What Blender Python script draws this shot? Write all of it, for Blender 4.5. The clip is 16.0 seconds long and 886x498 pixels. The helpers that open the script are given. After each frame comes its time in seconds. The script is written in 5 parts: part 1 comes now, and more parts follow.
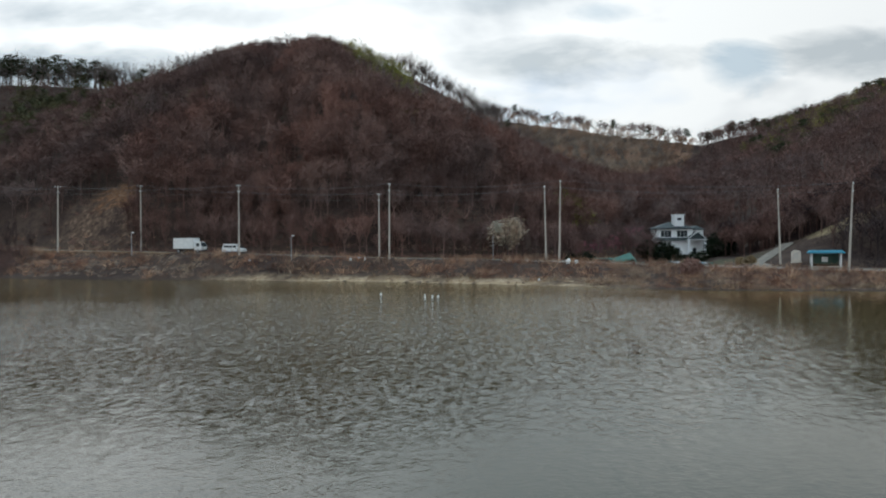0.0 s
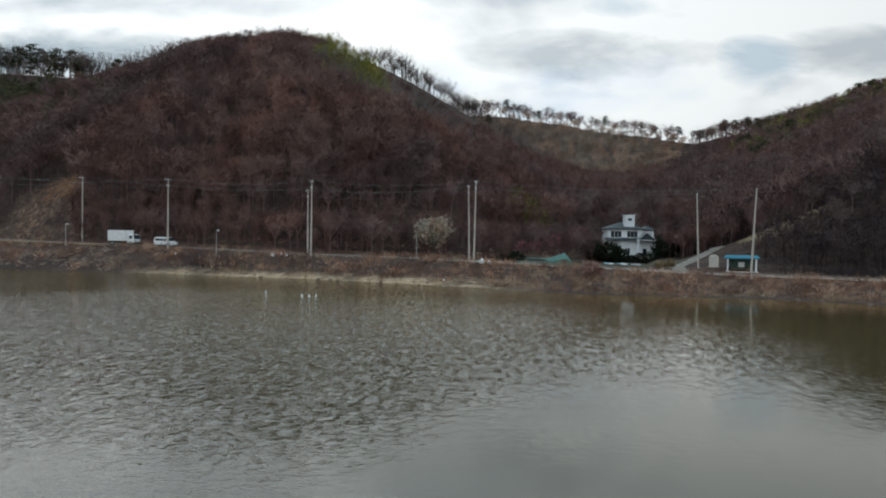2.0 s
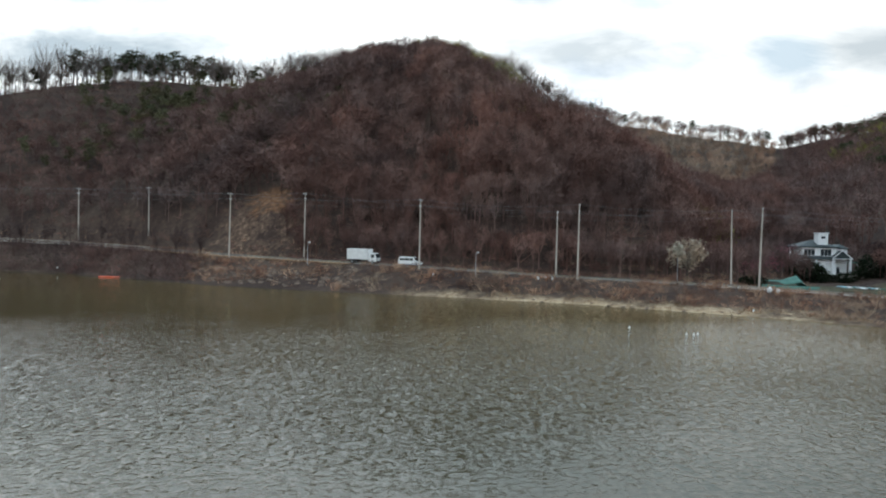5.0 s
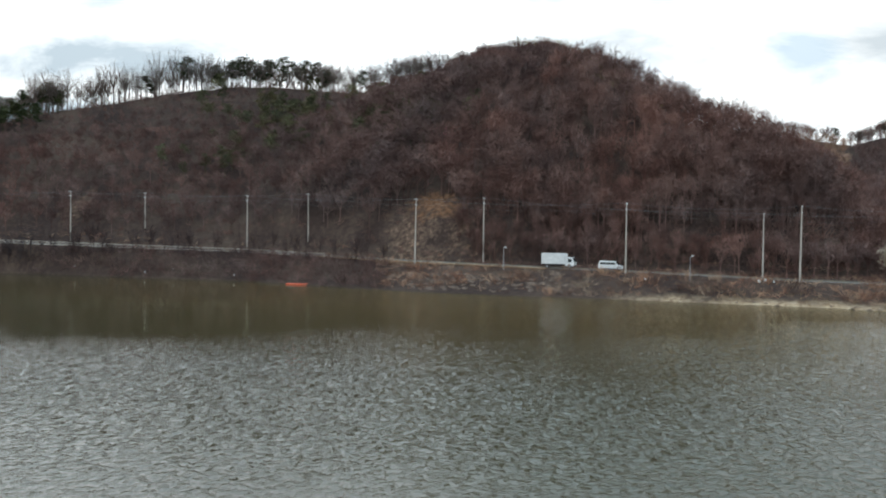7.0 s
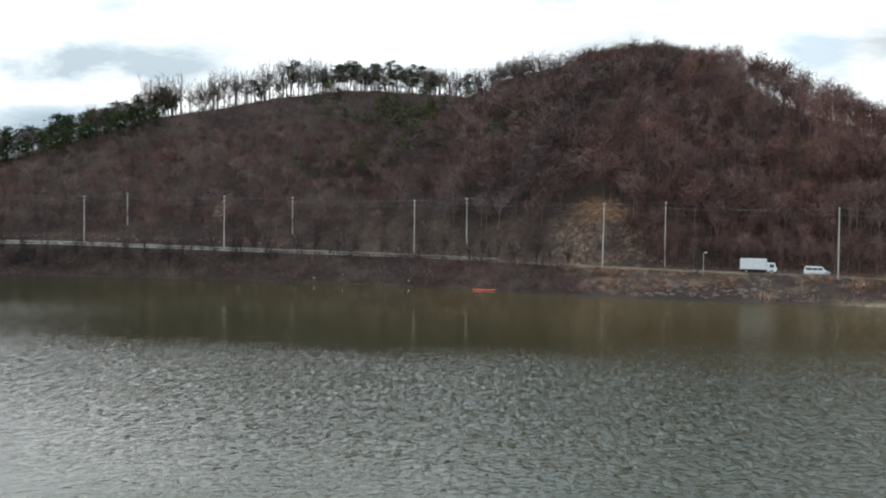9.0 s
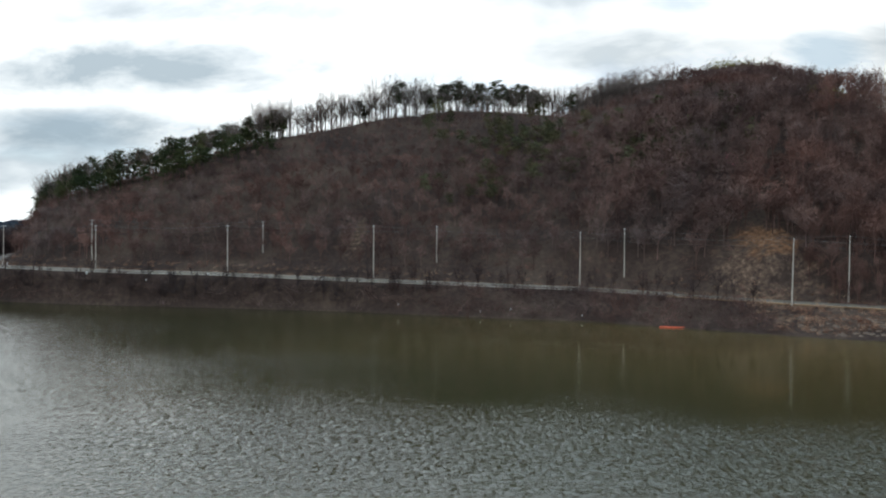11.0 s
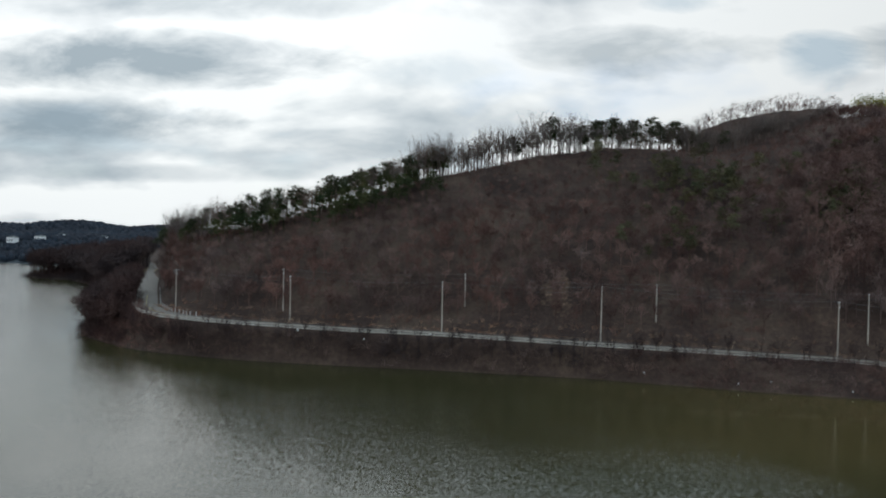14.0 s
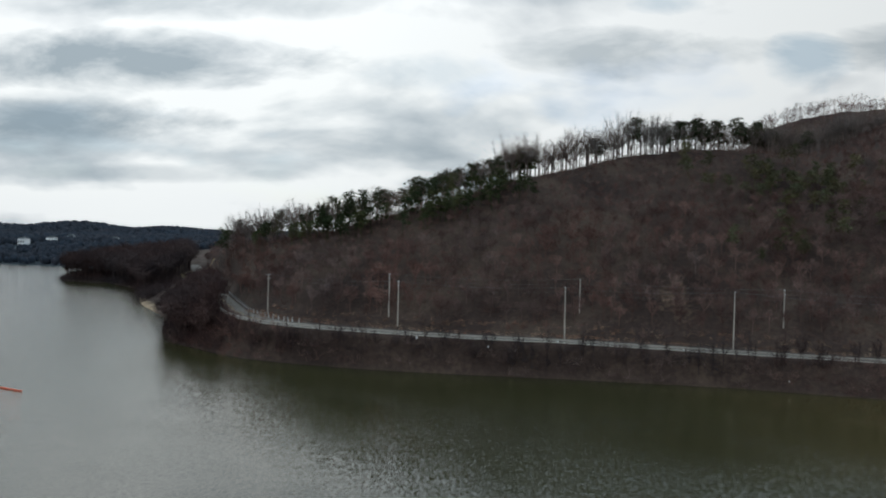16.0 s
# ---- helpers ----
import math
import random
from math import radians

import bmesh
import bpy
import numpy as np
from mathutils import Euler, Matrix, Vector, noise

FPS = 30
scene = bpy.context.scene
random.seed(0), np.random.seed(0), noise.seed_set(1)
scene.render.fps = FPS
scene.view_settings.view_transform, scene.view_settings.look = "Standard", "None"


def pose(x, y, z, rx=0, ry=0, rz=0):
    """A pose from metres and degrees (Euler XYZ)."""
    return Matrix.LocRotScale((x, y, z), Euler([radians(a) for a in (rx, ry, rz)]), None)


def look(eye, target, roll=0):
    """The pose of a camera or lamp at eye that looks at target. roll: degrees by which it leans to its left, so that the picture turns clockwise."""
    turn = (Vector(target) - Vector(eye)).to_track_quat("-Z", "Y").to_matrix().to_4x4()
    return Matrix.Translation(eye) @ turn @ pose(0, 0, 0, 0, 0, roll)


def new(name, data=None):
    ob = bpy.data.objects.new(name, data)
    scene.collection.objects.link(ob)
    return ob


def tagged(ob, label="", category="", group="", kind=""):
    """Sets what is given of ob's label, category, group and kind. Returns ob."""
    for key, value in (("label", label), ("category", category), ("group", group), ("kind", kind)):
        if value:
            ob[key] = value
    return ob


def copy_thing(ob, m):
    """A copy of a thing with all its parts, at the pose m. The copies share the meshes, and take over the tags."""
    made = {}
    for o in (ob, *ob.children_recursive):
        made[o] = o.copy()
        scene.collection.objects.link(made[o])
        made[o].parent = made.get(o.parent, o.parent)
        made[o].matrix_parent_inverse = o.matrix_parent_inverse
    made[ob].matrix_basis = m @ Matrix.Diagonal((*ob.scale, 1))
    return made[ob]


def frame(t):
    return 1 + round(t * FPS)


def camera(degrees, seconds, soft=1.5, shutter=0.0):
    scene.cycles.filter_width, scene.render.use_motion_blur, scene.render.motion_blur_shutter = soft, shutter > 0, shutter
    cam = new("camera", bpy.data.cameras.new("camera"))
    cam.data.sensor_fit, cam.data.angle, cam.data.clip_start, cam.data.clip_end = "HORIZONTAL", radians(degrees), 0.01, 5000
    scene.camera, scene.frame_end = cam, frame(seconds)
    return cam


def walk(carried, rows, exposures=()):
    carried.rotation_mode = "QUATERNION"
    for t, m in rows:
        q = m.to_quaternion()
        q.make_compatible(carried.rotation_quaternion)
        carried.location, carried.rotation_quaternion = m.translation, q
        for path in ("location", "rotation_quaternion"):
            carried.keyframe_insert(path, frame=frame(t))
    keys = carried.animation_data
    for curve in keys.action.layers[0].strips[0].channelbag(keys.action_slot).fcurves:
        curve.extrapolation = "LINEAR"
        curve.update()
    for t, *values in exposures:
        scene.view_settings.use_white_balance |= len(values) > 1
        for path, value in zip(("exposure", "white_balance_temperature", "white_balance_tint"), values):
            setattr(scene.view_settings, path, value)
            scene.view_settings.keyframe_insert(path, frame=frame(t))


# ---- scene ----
cam = camera(57.2, 16.0, soft=2.0)
PATH = [
    (0, (-1.361, -0.325, 7.31), (-1.353, 1.675, 7.282), -0.4),
    (0.5, (7.951, -0.41, 7.143), (7.955, 1.59, 7.113), -0.1),
    (1, (14.149, -0.512, 6.669), (14.146, 1.488, 6.643), -0.2),
    (1.5, (16.71, -0.903, 7.099), (16.7, 1.097, 7.067), 0.2),
    (2, (15.102, -1.118, 8.457), (15.082, 0.882, 8.41), 0.7),
    (2.5, (11.153, -1.39, 10.13), (11.121, 0.609, 10.076), 0.8),
    (3, (4.463, -1.35, 11.959), (4.427, 0.649, 11.905), 1.1),
    (3.5, (-3.067, -1.492, 12.499), (-3.116, 0.507, 12.443), 1.0),
    (4, (-11.602, -1.466, 12.921), (-11.66, 0.532, 12.861), 1.1),
    (6.5, (-56.789, -1.907, 12.287), (-56.898, 0.09, 12.236), 0.9),
    (7, (-66.232, -2.364, 12.882), (-66.347, -0.368, 12.826), 0.6),
    (7.5, (-75.778, -2.462, 12.601), (-75.899, -0.467, 12.55), 0.6),
    (8, (-85.251, -2.637, 12.852), (-85.379, -0.642, 12.8), 0.5),
    (8.5, (-94.856, -2.969, 12.95), (-94.989, -0.974, 12.9), 0.5),
    (9, (-104.422, -3.118, 13.17), (-104.56, -1.124, 13.119), 0.5),
    (9.5, (-113.875, -2.832, 13.167), (-114.022, -0.838, 13.118), 0.4),
    (12, (-160.521, -2.72, 25.077), (-160.684, -0.727, 25.035), 0.4),
    (12.5, (-169.997, -2.553, 26.417), (-170.162, -0.561, 26.366), 0.4),
    (13, (-179.295, -2.21, 29.184), (-179.461, -0.217, 29.136), 0.5),
    (13.5, (-190.055, -1.337, 32.58), (-190.216, 0.656, 32.536), 0.6),
    (14, (-201.196, -0.225, 35.219), (-201.345, 1.768, 35.166), 1.0),
    (14.5, (-211.383, 1.117, 35.827), (-211.525, 3.111, 35.77), 1.1),
    (15, (-220.615, 2.013, 35.959), (-220.747, 4.008, 35.903), 0.8),
    (15.5, (-227.903, 3.243, 35.797), (-228.029, 5.239, 35.743), 0.9),
    (16, (-235.662, 4.668, 35.388), (-235.781, 6.663, 35.337), 1.0),
]
walk(cam, [(t, look(eye, target, roll)) for t, eye, target, roll in PATH], exposures=[(0, -0.32), (0.5, -0.56), (1.2, -0.6), (2, -0.38), (3.5, -0.14), (7, 0.14), (9.5, 0.08), (12, -0.3), (14, -0.5), (16, -0.56)])

# ---- world and sun ----
SUN_AZ, SUN_EL = radians(-23), radians(36)      # azimuth from +y towards +x


def node(tree, kind, **inputs):
    n = tree.nodes.new(kind)
    for key, value in inputs.items():
        n.inputs[key.replace("_", " ")].default_value = value
    return n


def maths(tree, op, a, b=None, c=None, clamp=False):
    n = tree.nodes.new("ShaderNodeMath")
    n.operation, n.use_clamp = op, clamp
    for k, v in enumerate((a, b, c)):
        if v is None:
            continue
        if isinstance(v, (int, float)):
            n.inputs[k].default_value = v
        else:
            tree.links.new(v, n.inputs[k])
    return n.outputs[0]


def ramp(tree, fac, stops, mode="LINEAR"):
    n = tree.nodes.new("ShaderNodeValToRGB")
    n.color_ramp.interpolation = mode
    while len(n.color_ramp.elements) < len(stops):
        n.color_ramp.elements.new(0.5)
    for e, (p, c) in zip(n.color_ramp.elements, stops):
        e.position, e.color = p, (*c, 1) if len(c) == 3 else c
    tree.links.new(fac, n.inputs[0])
    return n.outputs[0]


def mix(tree, fac, a, b, blend="MIX"):
    n = tree.nodes.new("ShaderNodeMix")
    n.data_type, n.blend_type = "RGBA", blend
    for k, v in ((0, fac), (6, a), (7, b)):
        if isinstance(v, (int, float)):
            n.inputs[k].default_value = v
        elif isinstance(v, tuple):
            n.inputs[k].default_value = (*v, 1)
        else:
            tree.links.new(v, n.inputs[k])
    return n.outputs[2]


def noise_at(tree, vector, scale, detail=4.0, rough=0.55, distort=0.0):
    n = node(tree, "ShaderNodeTexNoise", Scale=scale, Detail=detail, Roughness=rough, Distortion=distort)
    if vector is not None:
        tree.links.new(vector, n.inputs["Vector"])
    return n.outputs["Fac"]


world = bpy.data.worlds.new("sky")
scene.world = world
world.use_nodes = True
wt = world.node_tree
wt.nodes.clear()
sky = wt.nodes.new("ShaderNodeTexSky")
sky.sky_type, sky.sun_disc = "NISHITA", False
sky.sun_elevation, sky.sun_rotation = SUN_EL, SUN_AZ
sky.dust_density = 2.0
coord = wt.nodes.new("ShaderNodeTexCoord")
sep = wt.nodes.new("ShaderNodeSeparateXYZ")
wt.links.new(coord.outputs["Generated"], sep.inputs[0])
height = maths(wt, "MAXIMUM", sep.outputs[2], 0.0)
lift = maths(wt, "ADD", height, 0.30)
flat = wt.nodes.new("ShaderNodeCombineXYZ")
wt.links.new(maths(wt, "DIVIDE", sep.outputs[0], lift), flat.inputs[0])
wt.links.new(maths(wt, "DIVIDE", sep.outputs[1], lift), flat.inputs[1])
flat.inputs[2].default_value = 3.7
big = noise_at(wt, flat.outputs[0], 0.95, 7, 0.5, 0.25)
small = noise_at(wt, flat.outputs[0], 2.3, 6, 0.5, 0.15)
cover = maths(wt, "ADD", maths(wt, "MULTIPLY", big, 0.75), maths(wt, "MULTIPLY", small, 0.25))
# the clouds: grey-blue undersides to glowing white veils
cloud = ramp(wt, cover, [(0.27, (0.40, 0.50, 0.57)), (0.335, (0.62, 0.72, 0.79)), (0.385, (0.90, 0.99, 1.04)), (0.44, (1.34, 1.40, 1.41)), (0.54, (1.32, 1.38, 1.40)), (0.62, (0.80, 0.88, 0.94))])
clear = mix(wt, 1.0, sky.outputs[0], (0.085, 0.115, 0.16), "MULTIPLY")
hole = ramp(wt, small, [(0.29, (1, 1, 1)), (0.43, (0, 0, 0))])
veil = mix(wt, maths(wt, "MULTIPLY", hole, 0.25), cloud, clear)
# long banks of grey cloud low over the hills, and a gap of blue
ahead = maths(wt, "MAXIMUM", sep.outputs[1], 0.05)
side_u, up_v = maths(wt, "DIVIDE", sep.outputs[0], ahead), maths(wt, "DIVIDE", sep.outputs[2], ahead)

low_sky = wt.nodes.new("ShaderNodeCombineXYZ")
wt.links.new(side_u, low_sky.inputs[0])
wt.links.new(maths(wt, "MULTIPLY", up_v, 2.6), low_sky.inputs[1])
wisp = noise_at(wt, low_sky.outputs[0], 6.0, 5, 0.6, 0.4)
tatter = noise_at(wt, low_sky.outputs[0], 17.0, 4, 0.6, 0.3)


def bank_of(u, v, ru, rv, ragged):
    a = maths(wt, "POWER", maths(wt, "DIVIDE", maths(wt, "SUBTRACT", side_u, u), ru), 2.0)
    b = maths(wt, "POWER", maths(wt, "DIVIDE", maths(wt, "SUBTRACT", up_v, v), rv), 2.0)
    r = maths(wt, "ADD", maths(wt, "ADD", a, b), maths(wt, "MULTIPLY", maths(wt, "SUBTRACT", maths(wt, "ADD", wisp, maths(wt, "MULTIPLY", tatter, 0.25)), 0.625), ragged))
    return maths(wt, "MULTIPLY", maths(wt, "SUBTRACT", 1.4, r), 0.68, clamp=True)


BANKS = [(-0.46, 0.205, 0.25, 0.034, 0.85), (-0.53, 0.126, 0.17, 0.028, 0.85), (-0.12, 0.10, 0.14, 0.020, 0.35), (0.16, 0.214, 0.15, 0.028, 0.6), (0.52, 0.222, 0.10, 0.03, 0.6),
         (-0.36, 0.275, 0.2, 0.02, 0.5), (0.02, 0.29, 0.12, 0.016, 0.3), (-0.42, 0.062, 0.2, 0.010, 0.35), (0.95, 0.20, 0.3, 0.06, 0.6), (-1.1, 0.2, 0.3, 0.07, 0.6)]
for u, v, ru, rv, thick in BANKS:
    veil = mix(wt, maths(wt, "MULTIPLY", bank_of(u, v, ru, rv, 3.6), thick), veil, (0.37, 0.48, 0.56))
for u, v, ru, rv, thick in ((0.37, 0.205, 0.045, 0.03, 0.7), (-0.08, 0.192, 0.09, 0.022, 0.35), (0.20, 0.275, 0.05, 0.012, 0.5)):
    veil = mix(wt, maths(wt, "MULTIPLY", bank_of(u, v, ru, rv, 4.0), thick), veil, (0.56, 0.76, 0.92))
# higher up the veil thins and lets more blue through
high = maths(wt, "MULTIPLY", maths(wt, "SUBTRACT", sep.outputs[2], 0.26), 4.0, clamp=True)
veil = mix(wt, 1.0, veil, mix(wt, high, (1.0, 1.0, 1.0), (0.78, 0.97, 1.12)), "MULTIPLY")
# the veil glows where the sun stands behind it
toward = wt.nodes.new("ShaderNodeVectorMath")
toward.operation = "DOT_PRODUCT"
wt.links.new(coord.outputs["Generated"], toward.inputs[0])
toward.inputs[1].default_value = (math.sin(SUN_AZ) * math.cos(SUN_EL), math.cos(SUN_AZ) * math.cos(SUN_EL), math.sin(SUN_EL))
glow = maths(wt, "POWER", maths(wt, "MAXIMUM", toward.outputs["Value"], 0.0), 5.0)
# unseen sky behind the camera, brightened to light the house and hill fronts
rear_fill = maths(wt, "MAXIMUM", maths(wt, "MULTIPLY", sep.outputs[1], -1.0), 0.0)
power = maths(wt, "ADD", maths(wt, "ADD", maths(wt, "MULTIPLY", glow, 0.50), 0.78), maths(wt, "MULTIPLY", rear_fill, 0.22))
back = wt.nodes.new("ShaderNodeBackground")
wt.links.new(veil, back.inputs[0])
wt.links.new(power, back.inputs[1])
out = wt.nodes.new("ShaderNodeOutputWorld")
wt.links.new(back.outputs[0], out.inputs[0])

sun = new("sun", bpy.data.lights.new("sun", "SUN"))
sun.data.energy, sun.data.angle, sun.data.color = 0.4, radians(45), (1.0, 0.98, 0.95)
sun.matrix_world = look((0, 0, 200), (-math.sin(SUN_AZ) * math.cos(SUN_EL), -math.cos(SUN_AZ) * math.cos(SUN_EL), 200 - math.sin(SUN_EL)))


# ---- materials ----
def material(name, rough=0.8, metal=0.0, spec=0.3):
    m = bpy.data.materials.new(name)
    m.use_nodes = True
    b = m.node_tree.nodes["Principled BSDF"]
    b.inputs["Roughness"].default_value, b.inputs["Metallic"].default_value = rough, metal
    b.inputs["Specular IOR Level"].default_value = spec
    return m, m.node_tree, b


def place(tree):
    return tree.nodes.new("ShaderNodeNewGeometry").outputs["Position"]


def object_space(tree):
    return tree.nodes.new("ShaderNodeTexCoord").outputs["Object"]


def bump(tree, b, fac, strength, distance):
    n = node(tree, "ShaderNodeBump", Strength=strength, Distance=distance)
    tree.links.new(fac, n.inputs["Height"])
    tree.links.new(n.outputs[0], b.inputs["Normal"])


def worn(name, low, high, scale=3.0, rough=0.8, metal=0.0, fine=30.0, relief=0.15, spec=0.3, depth=0.02):
    """A paint or stone with stains at two scales and a fine relief."""
    m, t, b = material(name, rough, metal, spec)
    at = object_space(t)
    coarse, grain = noise_at(t, at, scale, 5, 0.6, 0.3), noise_at(t, at, fine, 3)
    both = maths(t, "ADD", maths(t, "MULTIPLY", coarse, 0.7), maths(t, "MULTIPLY", grain, 0.3))
    t.links.new(ramp(t, both, [(0.36, low), (0.62, high)]), b.inputs["Base Color"])
    bump(t, b, grain, relief, depth)
    return m


def foliage(name, stops, scale=0.05, rough=0.9):
    """Wood or leaves that vary from plant to plant and over the hill."""
    m, t, b = material(name, rough, 0.0, 0.1)
    geo = t.nodes.new("ShaderNodeNewGeometry")
    wide = noise_at(t, geo.outputs["Position"], scale, 4, 0.6)
    tone = t.nodes.new("ShaderNodeAttribute")
    tone.attribute_name = "tone"
    own = maths(t, "ADD", maths(t, "MULTIPLY", geo.outputs["Random Per Island"], 0.12), maths(t, "MULTIPLY", tone.outputs["Fac"], 0.46))
    fac = maths(t, "ADD", maths(t, "MULTIPLY", wide, 0.42), own)
    # redder and greyer stretches of the hill
    hue = noise_at(t, geo.outputs["Position"], scale * 0.55, 3, 0.6, 0.5)
    tint = ramp(t, hue, [(0.36, (0.82, 0.84, 0.86)), (0.52, (0.96, 0.85, 0.81)), (0.66, (1.10, 0.86, 0.78))])
    t.links.new(mix(t, 1.0, ramp(t, fac, stops), tint, "MULTIPLY"), b.inputs["Base Color"])
    return m


WOODS = foliage("bare_woods", [(0.22, (0.071, 0.045, 0.042)), (0.40, (0.120, 0.077, 0.070)), (0.58, (0.178, 0.121, 0.109)), (0.76, (0.252, 0.184, 0.165))])
# open saddle woods: thin and pale, lightened further for sunlight on that face
PALE_SUNLIT_WOODS = foliage("pale_sunlit_woods", [(0.22, (0.15, 0.104, 0.078)), (0.45, (0.29, 0.21, 0.158)), (0.70, (0.46, 0.355, 0.27))], 0.06)
# bare woods again, their colour darkened to carry the shade of headland and banks
SHADED_WOODS = foliage("shaded_woods", [(0.25, (0.032, 0.024, 0.025)), (0.5, (0.056, 0.042, 0.043)), (0.75, (0.092, 0.070, 0.069))])
BARK = worn("grey_brown_bark", (0.07, 0.055, 0.048), (0.16, 0.13, 0.115), 2.0, 0.9, fine=12.0)
# twig colour greyed and lightened to hold haze and sky glow
HAZY_TWIG = foliage("bare_hazy_twigs", [(0.3, (0.15, 0.132, 0.125)), (0.7, (0.26, 0.23, 0.215))])
PINE = foliage("pine_needles", [(0.25, (0.030, 0.044, 0.022)), (0.5, (0.056, 0.078, 0.036)), (0.75, (0.105, 0.125, 0.058))], 0.3)
OLIVE = foliage("olive_pine_needles", [(0.25, (0.066, 0.073, 0.038)), (0.7, (0.135, 0.142, 0.078))], 0.3)
GREENING = foliage("new_leaves", [(0.25, (0.14, 0.150, 0.034)), (0.7, (0.27, 0.285, 0.066))], 0.2)
RUSTY = foliage("reddish_saplings", [(0.22, (0.088, 0.053, 0.047)), (0.45, (0.165, 0.104, 0.091)), (0.75, (0.262, 0.180, 0.158))], 0.08)
PINK = foliage("pink_blossom", [(0.25, (0.26, 0.085, 0.12)), (0.7, (0.45, 0.19, 0.24))], 0.3)
EVERGREEN = foliage("clipped_evergreen", [(0.25, (0.010, 0.017, 0.010)), (0.7, (0.030, 0.044, 0.024))], 0.5)
PALE = foliage("pale_blossom", [(0.3, (0.30, 0.26, 0.20)), (0.7, (0.54, 0.49, 0.39))], 0.5)
SCRUB = foliage("dry_scrub", [(0.22, (0.080, 0.046, 0.036)), (0.40, (0.20, 0.117, 0.084)), (0.56, (0.37, 0.242, 0.168)), (0.72, (0.58, 0.44, 0.31))], 0.16)
REED = foliage("dry_reeds", [(0.3, (0.20, 0.14, 0.075)), (0.6, (0.34, 0.25, 0.145)), (0.75, (0.44, 0.35, 0.22))], 0.15)

# the ground: leaf litter and dark soil, with paler earth on the banks
GROUND, gt, gb = material("hill_ground", 0.95, 0.0, 0.1)
gp = place(gt)
litter = noise_at(gt, gp, 0.045, 6, 0.62, 0.4)
grit = noise_at(gt, gp, 0.9, 5, 0.65)
fac = maths(gt, "ADD", maths(gt, "MULTIPLY", litter, 0.6), maths(gt, "MULTIPLY", grit, 0.4))
soil = ramp(gt, fac, [(0.33, (0.031, 0.021, 0.018)), (0.48, (0.060, 0.040, 0.033)), (0.60, (0.100, 0.069, 0.053)), (0.72, (0.15, 0.11, 0.08))])
gs = gt.nodes.new("ShaderNodeSeparateXYZ")
gt.links.new(gp, gs.inputs[0])


def patch(cx, cv, rx, rv, axis, ragged=1.6):
    """A ragged patch of the ground: 1 inside, 0 outside. axis: the second coordinate, y or z."""
    a = maths(gt, "POWER", maths(gt, "DIVIDE", maths(gt, "SUBTRACT", gs.outputs[0], cx), rx), 2.0)
    b = maths(gt, "POWER", maths(gt, "DIVIDE", maths(gt, "SUBTRACT", gs.outputs[axis], cv), rv), 2.0)
    r = maths(gt, "ADD", maths(gt, "ADD", a, b), maths(gt, "MULTIPLY", maths(gt, "SUBTRACT", ragged_noise, 0.5), ragged * 2))
    return maths(gt, "SUBTRACT", 1.25, r, clamp=True)


ragged_noise = noise_at(gt, gp, 0.16, 5, 0.65, 0.5)
rock = ramp(gt, grit, [(0.36, (0.066, 0.043, 0.034)), (0.52, (0.140, 0.091, 0.066)), (0.66, (0.275, 0.185, 0.128))])
rust = ramp(gt, grit, [(0.35, (0.10, 0.052, 0.030)), (0.52, (0.20, 0.102, 0.056)), (0.68, (0.33, 0.19, 0.115))])
straw = ramp(gt, grit, [(0.35, (0.18, 0.13, 0.075)), (0.6, (0.38, 0.29, 0.17))])
lawn = ramp(gt, grit, [(0.35, (0.060, 0.058, 0.036)), (0.65, (0.118, 0.108, 0.068))])
sand = ramp(gt, grit, [(0.35, (0.24, 0.155, 0.092)), (0.5, (0.42, 0.30, 0.19)), (0.65, (0.56, 0.43, 0.29))])
col = mix(gt, patch(-82, 10, 10, 7, 2, 3.8), soil, rock)
col = mix(gt, patch(-80.6, 18.0, 6.5, 3.8, 2, 3.2), col, rust)
col = mix(gt, patch(-186, 17, 4, 5, 2, 3.5), col, rock)
# saddle ground, its colour lightened for thin cover and sunlight
saddle = maths(gt, "MULTIPLY", maths(gt, "MULTIPLY", maths(gt, "SUBTRACT", gs.outputs[1], 445.0), 0.03, clamp=True), maths(gt, "MULTIPLY", maths(gt, "SUBTRACT", maths(gt, "ADD", -24.0, maths(gt, "MULTIPLY", gs.outputs[1], 0.345)), gs.outputs[0]), 0.08, clamp=True))
saddle = maths(gt, "MULTIPLY", saddle, maths(gt, "MULTIPLY", maths(gt, "ADD", gs.outputs[0], 10.0), 0.05, clamp=True))
col = mix(gt, saddle, col, ramp(gt, fac, [(0.36, (0.055, 0.038, 0.030)), (0.5, (0.10, 0.072, 0.055)), (0.64, (0.18, 0.132, 0.10))]))
col = mix(gt, patch(-387, 425, 20, 22, 1, 0.8), col, straw)
col = mix(gt, patch(113, 432, 9, 14, 1, 0.8), col, straw)
col = mix(gt, patch(82, 165, 10, 6, 1, 1.2), col, straw)
col = mix(gt, patch(50, 172, 16, 20, 1, 0.9), col, lawn)
low = maths(gt, "ADD", gs.outputs[2], maths(gt, "MULTIPLY", maths(gt, "SUBTRACT", ragged_noise, 0.5), 2.4))
strip = maths(gt, "SUBTRACT", 1.05, low, clamp=True)
beach = maths(gt, "MULTIPLY", strip, patch(-9, 130, 34, 400, 1, 0.9))
spit = maths(gt, "MULTIPLY", strip, patch(-386, 350, 22, 60, 1, 0.5))
col = mix(gt, beach, col, sand)
col = mix(gt, spit, col, sand)
# across the lake the wood floor is dark, with blue haze in its colour
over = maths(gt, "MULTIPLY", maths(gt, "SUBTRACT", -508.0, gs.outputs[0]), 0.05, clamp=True)
